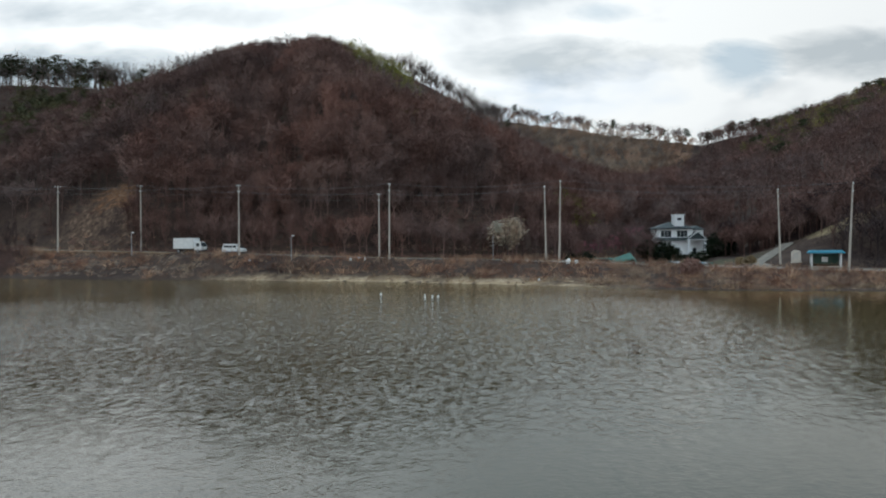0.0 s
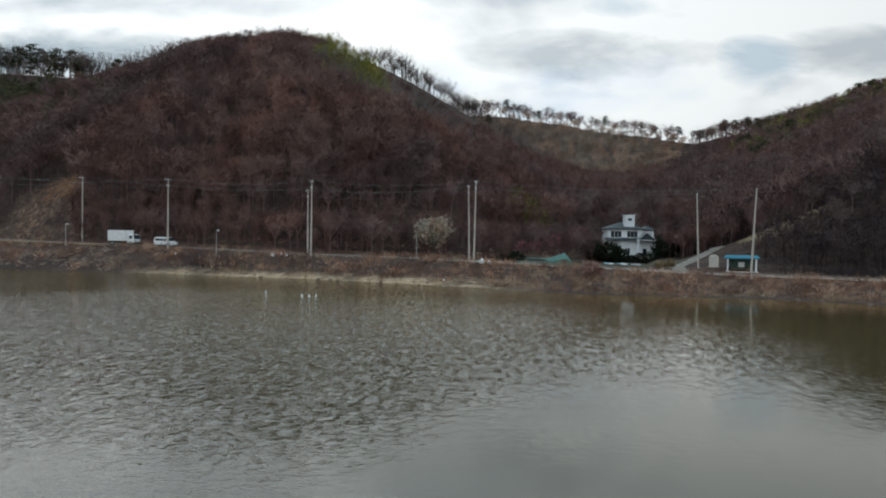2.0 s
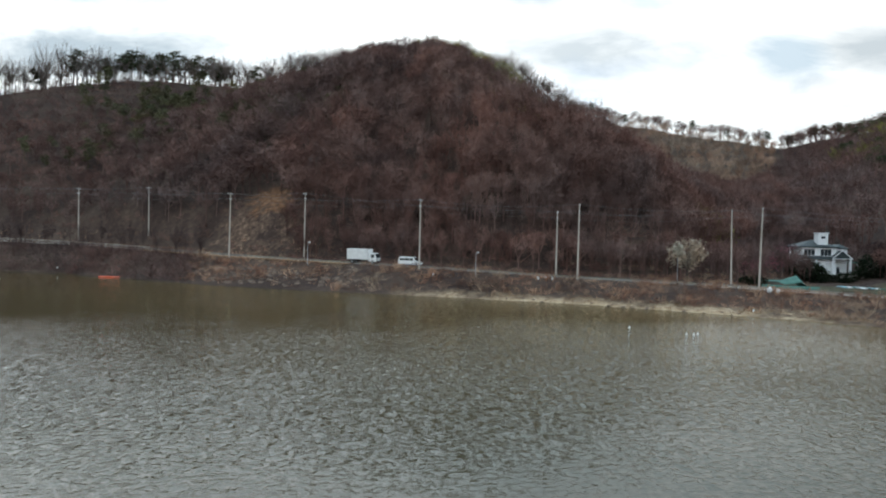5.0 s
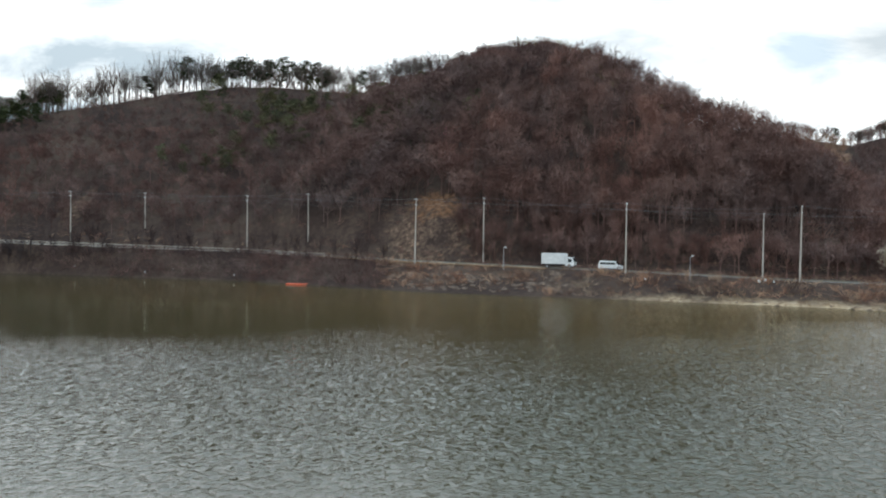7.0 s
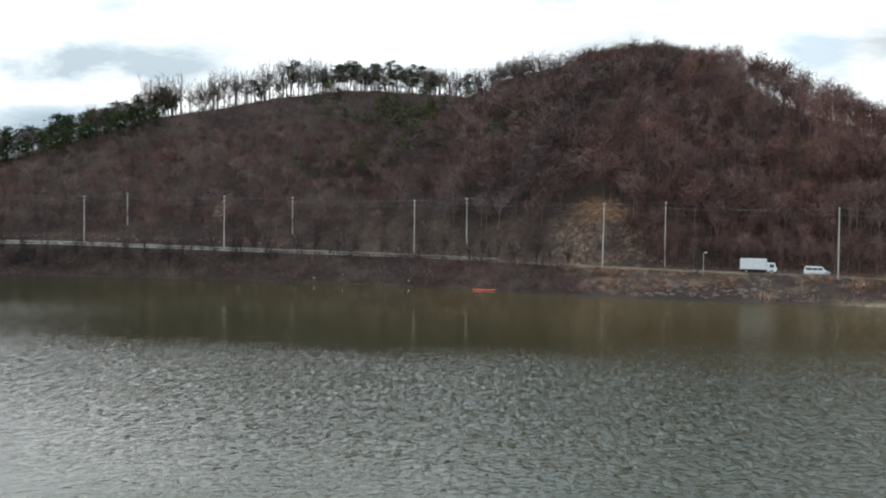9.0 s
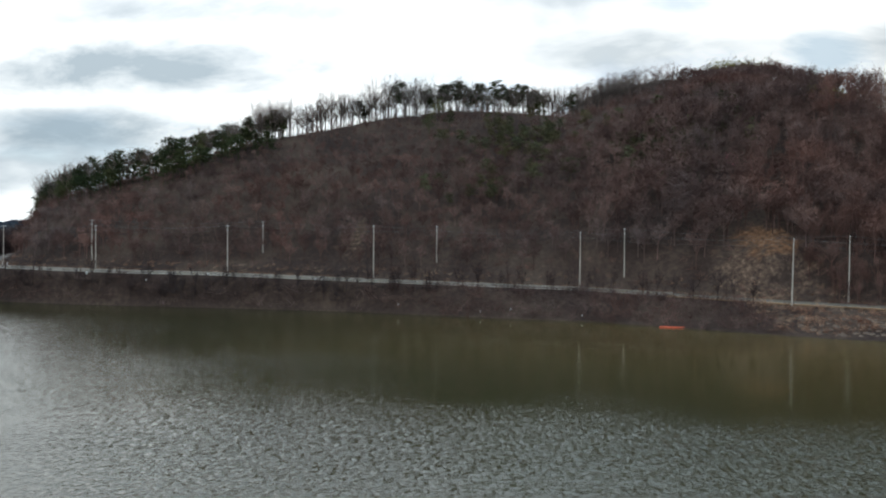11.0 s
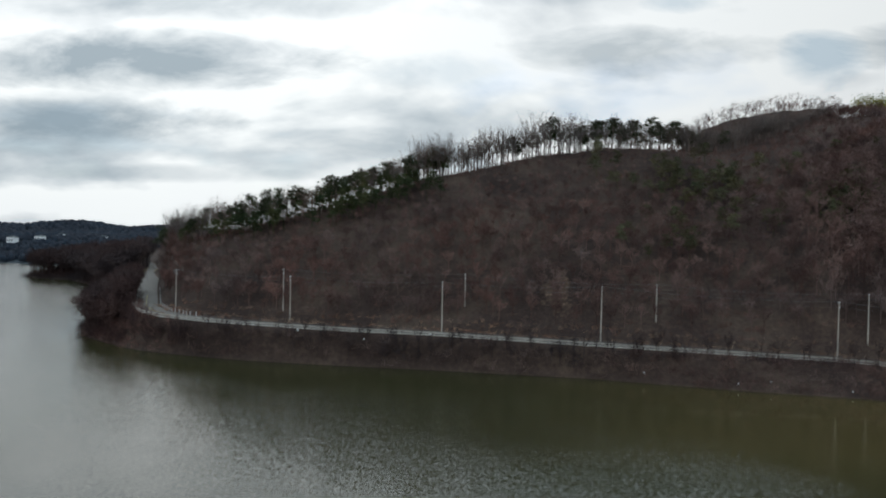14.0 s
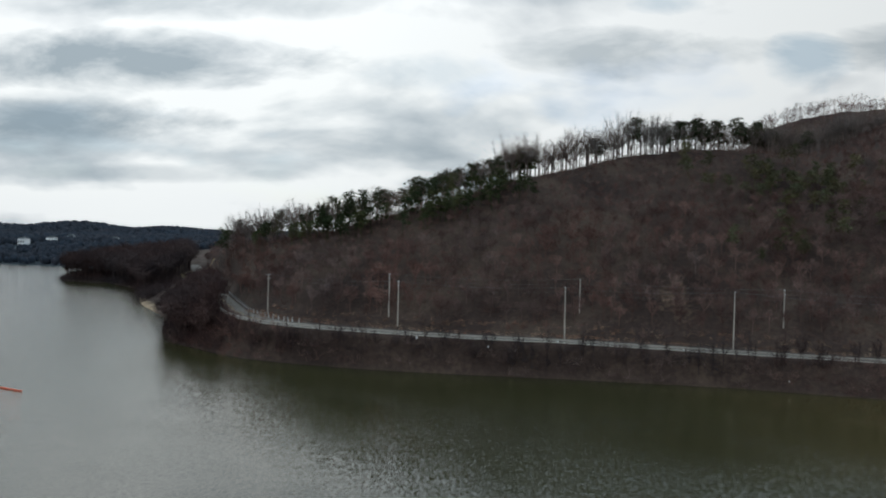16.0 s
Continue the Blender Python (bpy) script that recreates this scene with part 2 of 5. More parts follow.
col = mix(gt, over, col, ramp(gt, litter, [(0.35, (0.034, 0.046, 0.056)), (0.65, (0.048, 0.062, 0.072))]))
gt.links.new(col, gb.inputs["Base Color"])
bump(gt, gb, grit, 0.5, 0.6)

# the water: murky olive, ruffled by the wind in patches and calmer near the shore
WATER, t, b = material("lake_water", 0.03, 0.0, 0.5)
b.inputs["IOR"].default_value = 1.33
at = place(t)
stretch = t.nodes.new("ShaderNodeMapping")
stretch.inputs["Rotation"].default_value = (0, 0, radians(-24))
stretch.inputs["Scale"].default_value = (0.95, 0.85, 1.0)
t.links.new(at, stretch.inputs[0])
wave = noise_at(t, stretch.outputs[0], 6.4, 3, 0.55, 0.2)
ripple = noise_at(t, at, 9.0, 2, 0.5, 0.2)
gust = noise_at(t, at, 0.02, 3, 0.55, 0.5)
ws = t.nodes.new("ShaderNodeSeparateXYZ")
t.links.new(at, ws.inputs[0])
# metres out from the far bank, in whose lee the water lies calmer
out_far = maths(t, "ADD", maths(t, "MULTIPLY", maths(t, "SUBTRACT", ws.outputs[1], 194), -1.0), maths(t, "MULTIPLY", maths(t, "ADD", ws.outputs[0], 181), -0.4385))
# lee widened round here to match the calm in the camera's view
shelter = maths(t, "SUBTRACT", 1.0, maths(t, "POWER", maths(t, "MULTIPLY", maths(t, "ADD", ws.outputs[0], 82), 0.019), 2.0), clamp=True)
edge_of_lee = maths(t, "ADD", maths(t, "MULTIPLY", shelter, 40), maths(t, "ADD", 26, maths(t, "MULTIPLY", maths(t, "MULTIPLY", maths(t, "MULTIPLY", maths(t, "SUBTRACT", -60, ws.outputs[0]), 0.02, clamp=True), maths(t, "MULTIPLY", maths(t, "ADD", ws.outputs[0], 185), 0.02, clamp=True)), 26)))
lee = maths(t, "MULTIPLY", maths(t, "SUBTRACT", maths(t, "ADD", out_far, maths(t, "MULTIPLY", gust, 50)), edge_of_lee), 0.02, clamp=True)
# the wind comes down the middle of the lake; both ends lie calmer
east = maths(t, "MULTIPLY", maths(t, "SUBTRACT", maths(t, "ADD", 9, maths(t, "MULTIPLY", gust, 10)), maths(t, "SUBTRACT", ws.outputs[0], maths(t, "MULTIPLY", ws.outputs[1], 0.2))), 0.07, clamp=True)
west = maths(t, "MULTIPLY", maths(t, "ADD", ws.outputs[0], 205), 0.012, clamp=True)
reach = maths(t, "MULTIPLY", maths(t, "ADD", maths(t, "MULTIPLY", east, 0.80), 0.20), maths(t, "ADD", maths(t, "MULTIPLY", west, 0.75), 0.25))
patchy = maths(t, "MULTIPLY", ramp(t, gust, [(0.36, (0.5, 0.5, 0.5)), (0.6, (1, 1, 1))]), maths(t, "ADD", maths(t, "MULTIPLY", lee, 0.7), 0.3))
# calmer stretch past the middle of the lake, placed to fit the camera's view
calm_patch = maths(t, "MULTIPLY", maths(t, "SUBTRACT", maths(t, "ADD", ws.outputs[1], maths(t, "MULTIPLY", gust, 40)), 78), 0.028, clamp=True)
calm_patch = maths(t, "MULTIPLY", calm_patch, maths(t, "MULTIPLY", maths(t, "ADD", ws.outputs[0], 205), 0.018, clamp=True))
calm_patch = maths(t, "MULTIPLY", calm_patch, maths(t, "MULTIPLY", maths(t, "SUBTRACT", -75, ws.outputs[0]), 0.03, clamp=True))
force = maths(t, "MULTIPLY", maths(t, "MULTIPLY", patchy, reach), maths(t, "SUBTRACT", 1.0, maths(t, "MULTIPLY", calm_patch, 0.84)))
# past the headland the wind roughens the lake again, up to the far shore
beyond = maths(t, "MULTIPLY", maths(t, "SUBTRACT", maths(t, "SUBTRACT", -240, maths(t, "MULTIPLY", ws.outputs[1], 0.35)), ws.outputs[0]), 0.025, clamp=True)
force = maths(t, "MAXIMUM", force, maths(t, "MULTIPLY", beyond, 0.42))
# longer waves with distance from the camera, where short ones blur out of view
view_distance = maths(t, "MULTIPLY", maths(t, "SUBTRACT", maths(t, "ADD", ws.outputs[1], maths(t, "MULTIPLY", gust, 30)), 42.0), 0.022, clamp=True)
crest = ramp(t, noise_at(t, stretch.outputs[0], 2.1, 3, 0.55, 0.4), [(0.40, (0, 0, 0)), (0.72, (1, 1, 1))], "EASE")
both = maths(t, "ADD", maths(t, "MULTIPLY", wave, 0.088), maths(t, "MULTIPLY", ripple, 0.025))
both = maths(t, "ADD", both, maths(t, "MULTIPLY", crest, maths(t, "ADD", maths(t, "MULTIPLY", view_distance, 0.46), 0.035)))
# normals tilted towards the camera in uneven clumps, to lift reflections to the sky
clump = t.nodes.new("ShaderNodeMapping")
# clumps drawn out along the view, so glints read from the camera
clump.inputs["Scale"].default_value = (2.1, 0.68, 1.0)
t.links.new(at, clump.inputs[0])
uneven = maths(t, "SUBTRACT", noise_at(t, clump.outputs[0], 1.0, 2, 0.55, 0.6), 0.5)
uneven = maths(t, "MULTIPLY", uneven, maths(t, "ADD", maths(t, "MULTIPLY", view_distance, 0.9), 0.10))
view_tilt = t.nodes.new("ShaderNodeCombineXYZ")
t.links.new(maths(t, "MULTIPLY", force, maths(t, "SUBTRACT", uneven, 0.030)), view_tilt.inputs[1])
view_tilt.inputs[2].default_value = 1.0
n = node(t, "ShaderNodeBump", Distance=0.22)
t.links.new(view_tilt.outputs[0], n.inputs["Normal"])
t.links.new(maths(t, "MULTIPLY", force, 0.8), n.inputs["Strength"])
b.inputs["Roughness"].default_value = 0.05
t.links.new(both, n.inputs["Height"])
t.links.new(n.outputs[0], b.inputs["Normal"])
silt = noise_at(t, at, 0.015, 3, 0.5)
open_water = ramp(t, silt, [(0.35, (0.029, 0.029, 0.011)), (0.65, (0.039, 0.038, 0.015))])
shallows = ramp(t, silt, [(0.35, (0.076, 0.055, 0.020)), (0.65, (0.102, 0.075, 0.028))])
depth = maths(t, "MULTIPLY", maths(t, "SUBTRACT", maths(t, "ADD", out_far, maths(t, "MULTIPLY", silt, 50)), 50), 0.017, clamp=True)
depth = maths(t, "MAXIMUM", depth, maths(t, "MULTIPLY", maths(t, "SUBTRACT", -118.0, ws.outputs[0]), 0.012, clamp=True))
t.links.new(mix(t, depth, shallows, open_water), b.inputs["Base Color"])

ASPHALT = worn("road_asphalt", (0.085, 0.070, 0.056), (0.15, 0.126, 0.102), 0.35, 0.75, fine=9.0, spec=0.4)
CONCRETE = worn("pole_concrete", (0.37, 0.325, 0.28), (0.53, 0.475, 0.415), 1.2, 0.8)
PAINT = worn("white_road_paint", (0.45, 0.44, 0.42), (0.68, 0.67, 0.64), 1.5, 0.7)
STEEL = worn("galvanised_steel", (0.30, 0.31, 0.32), (0.48, 0.49, 0.50), 2.5, 0.45, 0.6)
PLASTER = worn("white_plaster", (0.80, 0.80, 0.80), (0.90, 0.90, 0.90), 0.8, 0.75)
ROOF = worn("dark_green_roof_tile", (0.028, 0.036, 0.038), (0.055, 0.068, 0.070), 1.5, 0.6)
GLASS = worn("dark_window_glass", (0.02, 0.025, 0.03), (0.04, 0.05, 0.055), 0.6, 0.08, spec=0.6, relief=0.0)
RED = worn("orange_red_float", (0.62, 0.09, 0.04), (0.80, 0.16, 0.08), 2.0, 0.5)
WHITE = worn("white_enamel", (0.66, 0.66, 0.65), (0.80, 0.80, 0.79), 1.2, 0.45)
BLUE = worn("blue_sheet_roof", (0.025, 0.17, 0.25), (0.05, 0.26, 0.35), 1.5, 0.55)
TEAL = worn("green_netting", (0.05, 0.13, 0.105), (0.10, 0.22, 0.18), 1.0, 0.8)
YELLOW = worn("yellow_road_paint", (0.34, 0.24, 0.05), (0.50, 0.37, 0.09), 1.5, 0.7)
SLAB = worn("pale_concrete", (0.46, 0.41, 0.35), (0.67, 0.60, 0.52), 0.5, 0.85, fine=6.0)
RAIL = worn("pale_guard_rail", (0.36, 0.32, 0.275), (0.54, 0.485, 0.425), 0.6, 0.6)
STONE = worn("bank_stone", (0.09, 0.064, 0.050), (0.23, 0.168, 0.13), 1.4, 0.95, relief=0.6, fine=5.0)
LANE = worn("grey_lane_concrete", (0.135, 0.115, 0.095), (0.26, 0.225, 0.185), 0.5, 0.9, fine=6.0)
SKYBLUE = worn("pale_blue_sheet", (0.20, 0.42, 0.52), (0.36, 0.58, 0.66), 1.0, 0.6)
BLUISH = worn("blue_grey_paint", (0.20, 0.27, 0.36), (0.30, 0.38, 0.48), 1.0, 0.5)
TEALDARK = worn("dark_green_panel", (0.03, 0.07, 0.055), (0.06, 0.11, 0.09), 1.0, 0.6)
EARTHWOOD = worn("bench_wood", (0.14, 0.09, 0.055), (0.26, 0.18, 0.11), 2.0, 0.7)
# distant haze mixed into the woods' own blue-green
FAR_HAZE = foliage("far_woods", [(0.3, (0.026, 0.036, 0.050)), (0.7, (0.036, 0.047, 0.064))], 0.02)
CABLE = worn("weathered_cable", (0.12, 0.115, 0.115), (0.20, 0.19, 0.19), 2.0, 0.6)
RUBBER = worn("black_rubber", (0.015, 0.015, 0.015), (0.03, 0.03, 0.03), 4.0, 0.85)
EARTH = worn("orange_earth", (0.20, 0.115, 0.06), (0.42, 0.27, 0.15), 0.25, 0.95, fine=2.0, relief=0.6, depth=0.3)

# ---- the lie of the land ----
def line(points):
    """Smooth interpolation along x through rows of (x, values...)."""
    p = np.array(sorted(points), float)

    def f(x, k=1):
        return np.interp(x, p[:, 0], p[:, k])
    return f


SHORE = line([(-2600, 900), (-900, 720), (-623, 640), (-530, 610), (-503, 495), (-491, 476), (-458, 466), (-425, 430), (-388, 350), (-356, 300), (-342, 265),
              (-332, 243), (-322, 233), (-302, 216), (-287, 210), (-268, 204.5), (-244, 201), (-219, 198.5), (-181, 193.5), (-147, 184), (-123, 179), (-102, 167), (-81, 156), (-63, 150),
              (-46, 146), (-31, 142), (-11, 136), (0, 130), (17, 120), (32, 109), (44, 106.5), (55, 105), (63, 100), (75, 91), (95, 76), (140, 46), (300, -60), (2600, -900)])
ROAD = line([(-2600, 1500, 9), (-600, 900, 9), (-421, 499, 10), (-400, 452, 10), (-372, 384, 9.6), (-346, 322, 9.2), (-328, 281, 8.9), (-313, 247, 8.9), (-303, 231, 9.0), (-294, 222, 9.0), (-280, 216, 8.8), (-262, 212, 8.5), (-240, 208.5, 8.2),
             (-219, 206, 8.1), (-177, 201, 7.15), (-122, 195, 6.0), (-80, 178, 4.9), (-40, 162, 4.3), (-12, 153, 3.5), (19, 144.5, 3.0),
             (60, 131, 1.8), (100, 114, 1.6), (160, 84, 1.6), (300, 10, 1.6), (2600, -600, 1.6)])
CREST = line([(-2600, 1700, 8), (-520, 640, 8), (-420, 560, 10), (-380, 420, 17), (-350, 345, 26), (-320, 300, 28.5), (-296, 277, 32.5), (-260, 276, 42), (-230, 283, 51.5), (-205, 296, 58), (-188, 304, 62.5),
              (-165, 308, 66), (-140, 314, 65.5), (-118, 320, 65), (-100, 332, 71.5), (-75, 348, 81.3), (-50, 360, 85), (-32, 370, 85.5), (-18, 376, 83.5), (-5, 385, 78.5), (9, 393, 72), (25, 402, 64),
              (38, 408, 56), (52, 415, 48), (69, 428, 40), (100, 447, 29), (140, 485, 30), (200, 560, 60), (2600, 900, 60)])
FOOT = line([(-2600, 1600), (-420, 520), (-380, 408), (-346, 336), (-328, 295), (-311, 260), (-293, 236), (-262, 224), (-219, 217), (-177, 211), (-122, 205), (-80, 187), (-40, 171), (-12, 163), (14, 172), (34, 200),
             (50, 232), (70, 262), (100, 340), (140, 482), (200, 558), (2600, 900)])
AXIS = line([(100, 48, 1.8), (150, 52, 1.2), (200, 66, 1.2), (222, 72, 2.6), (250, 80, 8), (330, 102, 20), (480, 140, 38), (600, 195, 70), (2600, 500, 60)])
REAR = line([(-200, 40), (0, 92), (50, 92), (90, 88), (150, 80), (194, 74), (234, 84), (300, 100), (420, 115), (2600, 90)])

# the shoulder that runs down from the summit towards the valley mouth
RIB = line([(-60, 300, 66), (-45, 294, 69), (-36, 285, 67), (-28, 263, 57), (-17, 249, 48.5), (-8, 245, 43), (0, 241, 39.5), (10, 241, 36.5), (18, 241, 30), (26, 241, 20)])
BACK = line([(-140, 52), (-122, 71), (-106, 85), (-92, 90.5), (-75, 94), (-50, 95), (-32, 87), (-12, 74), (20, 52)])


def smooth(t):
    t = np.clip(t, 0, 1)
    return t * t * (3 - 2 * t)


def lumps(x, y, scale, seed):
    """Cheap rolling unevenness, from -1 to 1."""
    a = np.sin(x * scale + seed) * np.cos(y * scale * 1.13 - seed * 2)
    b = np.sin((x * 0.6 + y * 0.8) * scale * 2.1 + seed * 3) * np.cos((x * 0.8 - y * 0.6) * scale * 1.9)
    return 0.62 * a + 0.38 * b


def soft_max(a, b, k=5.0):
    d = np.clip(0.5 + 0.5 * (a - b) / k, 0, 1)
    return b + (a - b) * d + k * d * (1 - d)


def land(x, y):
    """Height of the ground over the water."""
    x, y = np.asarray(x, float), np.asarray(y, float)
    ys, yr, zr = SHORE(x), ROAD(x), ROAD(x, 2)
    edge = np.maximum(yr - 4.6, ys + 2)
    t = (y - ys) / (edge - ys)
    bank = np.where(t < 0, np.maximum((y - ys) * 0.3, -4), zr * (0.25 * np.clip(t, 0, 1) ** 0.6 + 0.75 * smooth(t)))
    bank = bank + 0.5 * lumps(x, y, 0.31, 1.0) * np.clip(t, 0, 1) * np.clip(1 - t, 0, 1) * 2
    base = np.where(y > edge, zr, bank)
    # the yards in front of the house lie below the road
    dip = 1.35 * smooth((y - yr - 4.5) / 6) * smooth((x - 18) / 9) * (1 - smooth((x - 57) / 9 - 1.2 * smooth((y - 166) / 20))) * (1 - smooth((y - 205) / 10))
    base = base - dip
    yf, yc, zc = FOOT(x), CREST(x), CREST(x, 2)
    u = (y - yf) / np.maximum(yc - yf, 8)
    cut = smooth((x + 142) / 22) * (1 - smooth((x + 64) / 14))
    bulge = 1.14 + 0.20 * smooth((x + 142) / 22) * (1 - smooth((x + 92) / 20)) + 0.41 * smooth((x + 90) / 25) * (1 - smooth((x + 40) / 26))
    rise = np.where(u < 1, 1 - (1 - np.clip(u, 0, 1)) ** bulge, 1 - np.clip((y - yc) / 190, 0, 0.9))
    start = np.where(x > 10, AXIS(yf, 2) * smooth((x - 10) / 40) + zr * (1 - smooth((x - 10) / 40)), zr)
    gully = (3.2 * lumps(x, y, 0.045, 2.0) + 1.3 * lumps(x, y, 0.13, 5.0)) * np.clip(u * 4, 0, 1) * np.clip(zc / 60, 0.1, 1)
    hill = np.where(u > 0, start + (zc - start) * rise + gully * np.clip(1.25 - u, 0.12, 1), -5)
    yb = RIB(x)
    rib = RIB(x, 2) - np.where(y < yb, 0.10 * (yb - y) + 0.0045 * (yb - y) ** 2, 0.24 * (y - yb)) + 1.2 * lumps(x, y, 0.09, 4.0)
    hill = np.where((x > -62) & (x < 28) & (u > 0.02), soft_max(hill, rib - 40 * smooth((-48 - x) / 14) - 40 * smooth((x - 18) / 10), 4.0), hill)
    # the road is cut into the foot of the hill
    hill = hill + 6.5 * cut * smooth((y - yf) / 9) * np.clip(1 - u, 0, 1) * (u > 0)
    xv, zv = AXIS(y), AXIS(y, 2)
    d = x - xv
    toe = 4 + 8 * smooth((y - 172) / 60)
    spur = zv + np.where(d > toe, 0.43 * (d - toe), 0) * smooth((y - 141) / 24)
    spur = np.minimum(spur, 104 - np.clip(y - 515, 0, 400) * 0.3)
    spur = np.where((d > 0) & (y > 141), spur + 2.0 * lumps(x, y, 0.05, 8.0) * np.clip(d / 60, 0, 1), -5)
    rear = np.where((y > 440) & (x > -150), REAR(x) - np.abs(y - 600) * np.where(y < 600, 0.42, 0.2) + 2 * lumps(x, y, 0.04, 3.0), -5)
    back = np.where((x > -140) & (x < 20), BACK(x) - np.where(y < 400, 0.75, 0.36) * np.abs(y - 400) + 1.5 * lumps(x, y, 0.05, 6.0), -5)
    rear = np.maximum(rear, back)
    valley = np.where((x > 10) & (y > yf - 30) & (x < xv + 14) & (y > 170), zv, -5)
    top = np.maximum(np.maximum(hill, spur), np.maximum(rear, valley))
    far = np.exp(-((y - 1450 - 0.1 * x) / 190) ** 2) * (15 + 12 * np.exp(-((x + 945) / 62) ** 2) + 6 * np.exp(-((x + 788) / 45) ** 2) + 6 * np.exp(-((x + 1090) / 60) ** 2))
    top = np.where(x < -520, np.maximum(far, 3), top)
    side = smooth((y - edge - 9.5) / 4)
    return np.where(y > edge + 9, np.maximum(base, base * (1 - side) + soft_max(top, base) * side), base)


def mesh(name, verts, faces, mat, smooth_shade=True):
    me = bpy.data.meshes.new(name)
    me.from_pydata(verts, [], faces)
    me.materials.append(mat)
    if smooth_shade:
        me.polygons.foreach_set("use_smooth", [True] * len(me.polygons))
    me.update()
    return me


def soup(name, verts, tris, mat, tone=None):
    """A mesh out of numpy arrays of corners and triangles."""
    me = bpy.data.meshes.new(name)
    me.vertices.add(len(verts))
    me.vertices.foreach_set("co", np.asarray(verts, np.float32).ravel())
    me.loops.add(len(tris) * 3)
    me.loops.foreach_set("vertex_index", np.asarray(tris, np.int32).ravel())
    me.polygons.add(len(tris))
    me.polygons.foreach_set("loop_start", np.arange(0, len(tris) * 3, 3, dtype=np.int32))
    me.materials.append(mat)
    me.update(calc_edges=True)
    if tone is not None:
        me.attributes.new("tone", "FLOAT", "POINT").data.foreach_set("value", np.asarray(tone, np.float32))
    return me


def spread(edges):
    """A row of coordinates with its own step on each stretch: (start, step), ..., (end, 0)."""
    out = []
    for (a, s), (b2, _) in zip(edges, edges[1:]):
        out += list(np.arange(a, b2, s))
    return np.array(out + [edges[-1][0]])


gx = spread([(-2600, 60), (-1100, 20), (-540, 6), (-370, 3), (90, 4), (420, 20), (1000, 100), (2600, 0)])
# rows run along the shore: metres inland from the water's edge
gv = spread([(-14, 2), (0, 1.0), (34, 2), (60, 4), (330, 8), (700, 30), (1500, 100), (2600, 0)])
X = np.repeat(gx[:, None], len(gv), 1)
Y = SHORE(X) + gv[None]
Z = land(X, Y)
verts = np.stack([X, Y, Z], -1).reshape(-1, 3)
nv = len(gv)
i, j = np.meshgrid(np.arange(len(gx) - 1), np.arange(nv - 1), indexing="ij")
a = (i * nv + j).ravel()
tris = np.concatenate([np.stack([a, a + nv, a + nv + 1], 1), np.stack([a, a + nv + 1, a + 1], 1)])
me = soup("ground", verts, tris, GROUND)
me.polygons.foreach_set("use_smooth", [True] * len(me.polygons))
ground = tagged(new("ground", me), "brown wooded hills and banks falling to the lake", "ground", kind="structure")

w = bmesh.new()
bmesh.ops.create_grid(w, x_segments=1, y_segments=1, size=2500)
me = bpy.data.meshes.new("water")
w.to_mesh(me)
w.free()
me.materials.append(WATER)
water = tagged(new("water", me), "murky olive lake water ruffled by wind", "water", kind="structure")

# ---- the road and its edges ----
def ribbon(name, offset, width, lift, mat, x0, x1, step=3.0, thick=0.12):
    """A strip that follows the road, set off sideways from its middle."""
    xs = np.arange(x0, x1 + 0.1, step)
    y, z = ROAD(xs), ROAD(xs, 2)
    dx, dy = np.gradient(xs), np.gradient(y)
    s = np.hypot(dx, dy)
    nx, ny = -dy / s, dx / s
    v, f = [], []
    for k in range(len(xs)):
        for q in (-0.5, 0.5):
            o = offset + q * width
            for h in (lift, lift - thick):
                v.append((xs[k] + nx[k] * o, y[k] + ny[k] * o, z[k] + h))
    for k in range(len(xs) - 1):
        p, r = 4 * k, 4 * k + 4
        f += [(p, r, r + 2, p + 2), (p, p + 1, r + 1, r), (p + 2, r + 2, r + 3, p + 3)]
    return mesh(name, v, f, mat, False)


def beside(x, offset):
    """A place beside the road's middle, and the road's heading there in degrees."""
    y0, y1 = ROAD(x - 1.5), ROAD(x + 1.5)
    n = math.hypot(3, y1 - y0)
    return x - (y1 - y0) / n * offset, float(ROAD(x)) + 3 / n * offset, float(ROAD(x, 2)), math.degrees(math.atan2(y1 - y0, 3))


tagged(new("road", ribbon("road", 0, 7.0, 0.10, ASPHALT, -420, 160)), "worn grey asphalt road along the lake bank", "road", kind="structure")
tagged(new("trim_centre_line", ribbon("trim_centre_line", 0, 0.16, 0.106, YELLOW, -330, 150, thick=0.004)), "faded yellow centre line on the road", "road marking", kind="structure")
tagged(new("trim_edge_line", ribbon("trim_edge_line", -3.05, 0.16, 0.106, PAINT, -330, 150, thick=0.004)), "faded white edge line on the road", "road marking", kind="structure")
tagged(new("pavement_verge", ribbon("pavement_verge", -4.7, 2.3, 0.12, EARTH, -104, -52)), "bare orange earth verge along the road", "verge", kind="structure")
tagged(new("pavement_shoulder", ribbon("pavement_shoulder", -4.1, 1.1, 0.13, SLAB, 14, 120)), "pale concrete road shoulder", "shoulder", kind="structure")
tagged(new("pavement_shoulder", ribbon("pavement_shoulder", -3.85, 0.35, 0.13, SLAB, -318, -105)), "pale concrete road shoulder", "shoulder", kind="structure")


# ---- helpers for things ----
def part(name, bm, mat, parent, label=""):
    me = bpy.data.meshes.new(name)
    bm.to_mesh(me)
    bm.free()
    me.materials.append(mat)
    ob = new(name, me)
    ob.parent = parent
    if label:
        ob["label"] = label
    return ob


def thing(name, x, y, z, turn, label, category, group="", lean=(0, 0)):
    ob = new(name)
    ob.matrix_world = pose(x, y, z, lean[0], lean[1], turn)
    return tagged(ob, label, category, group)


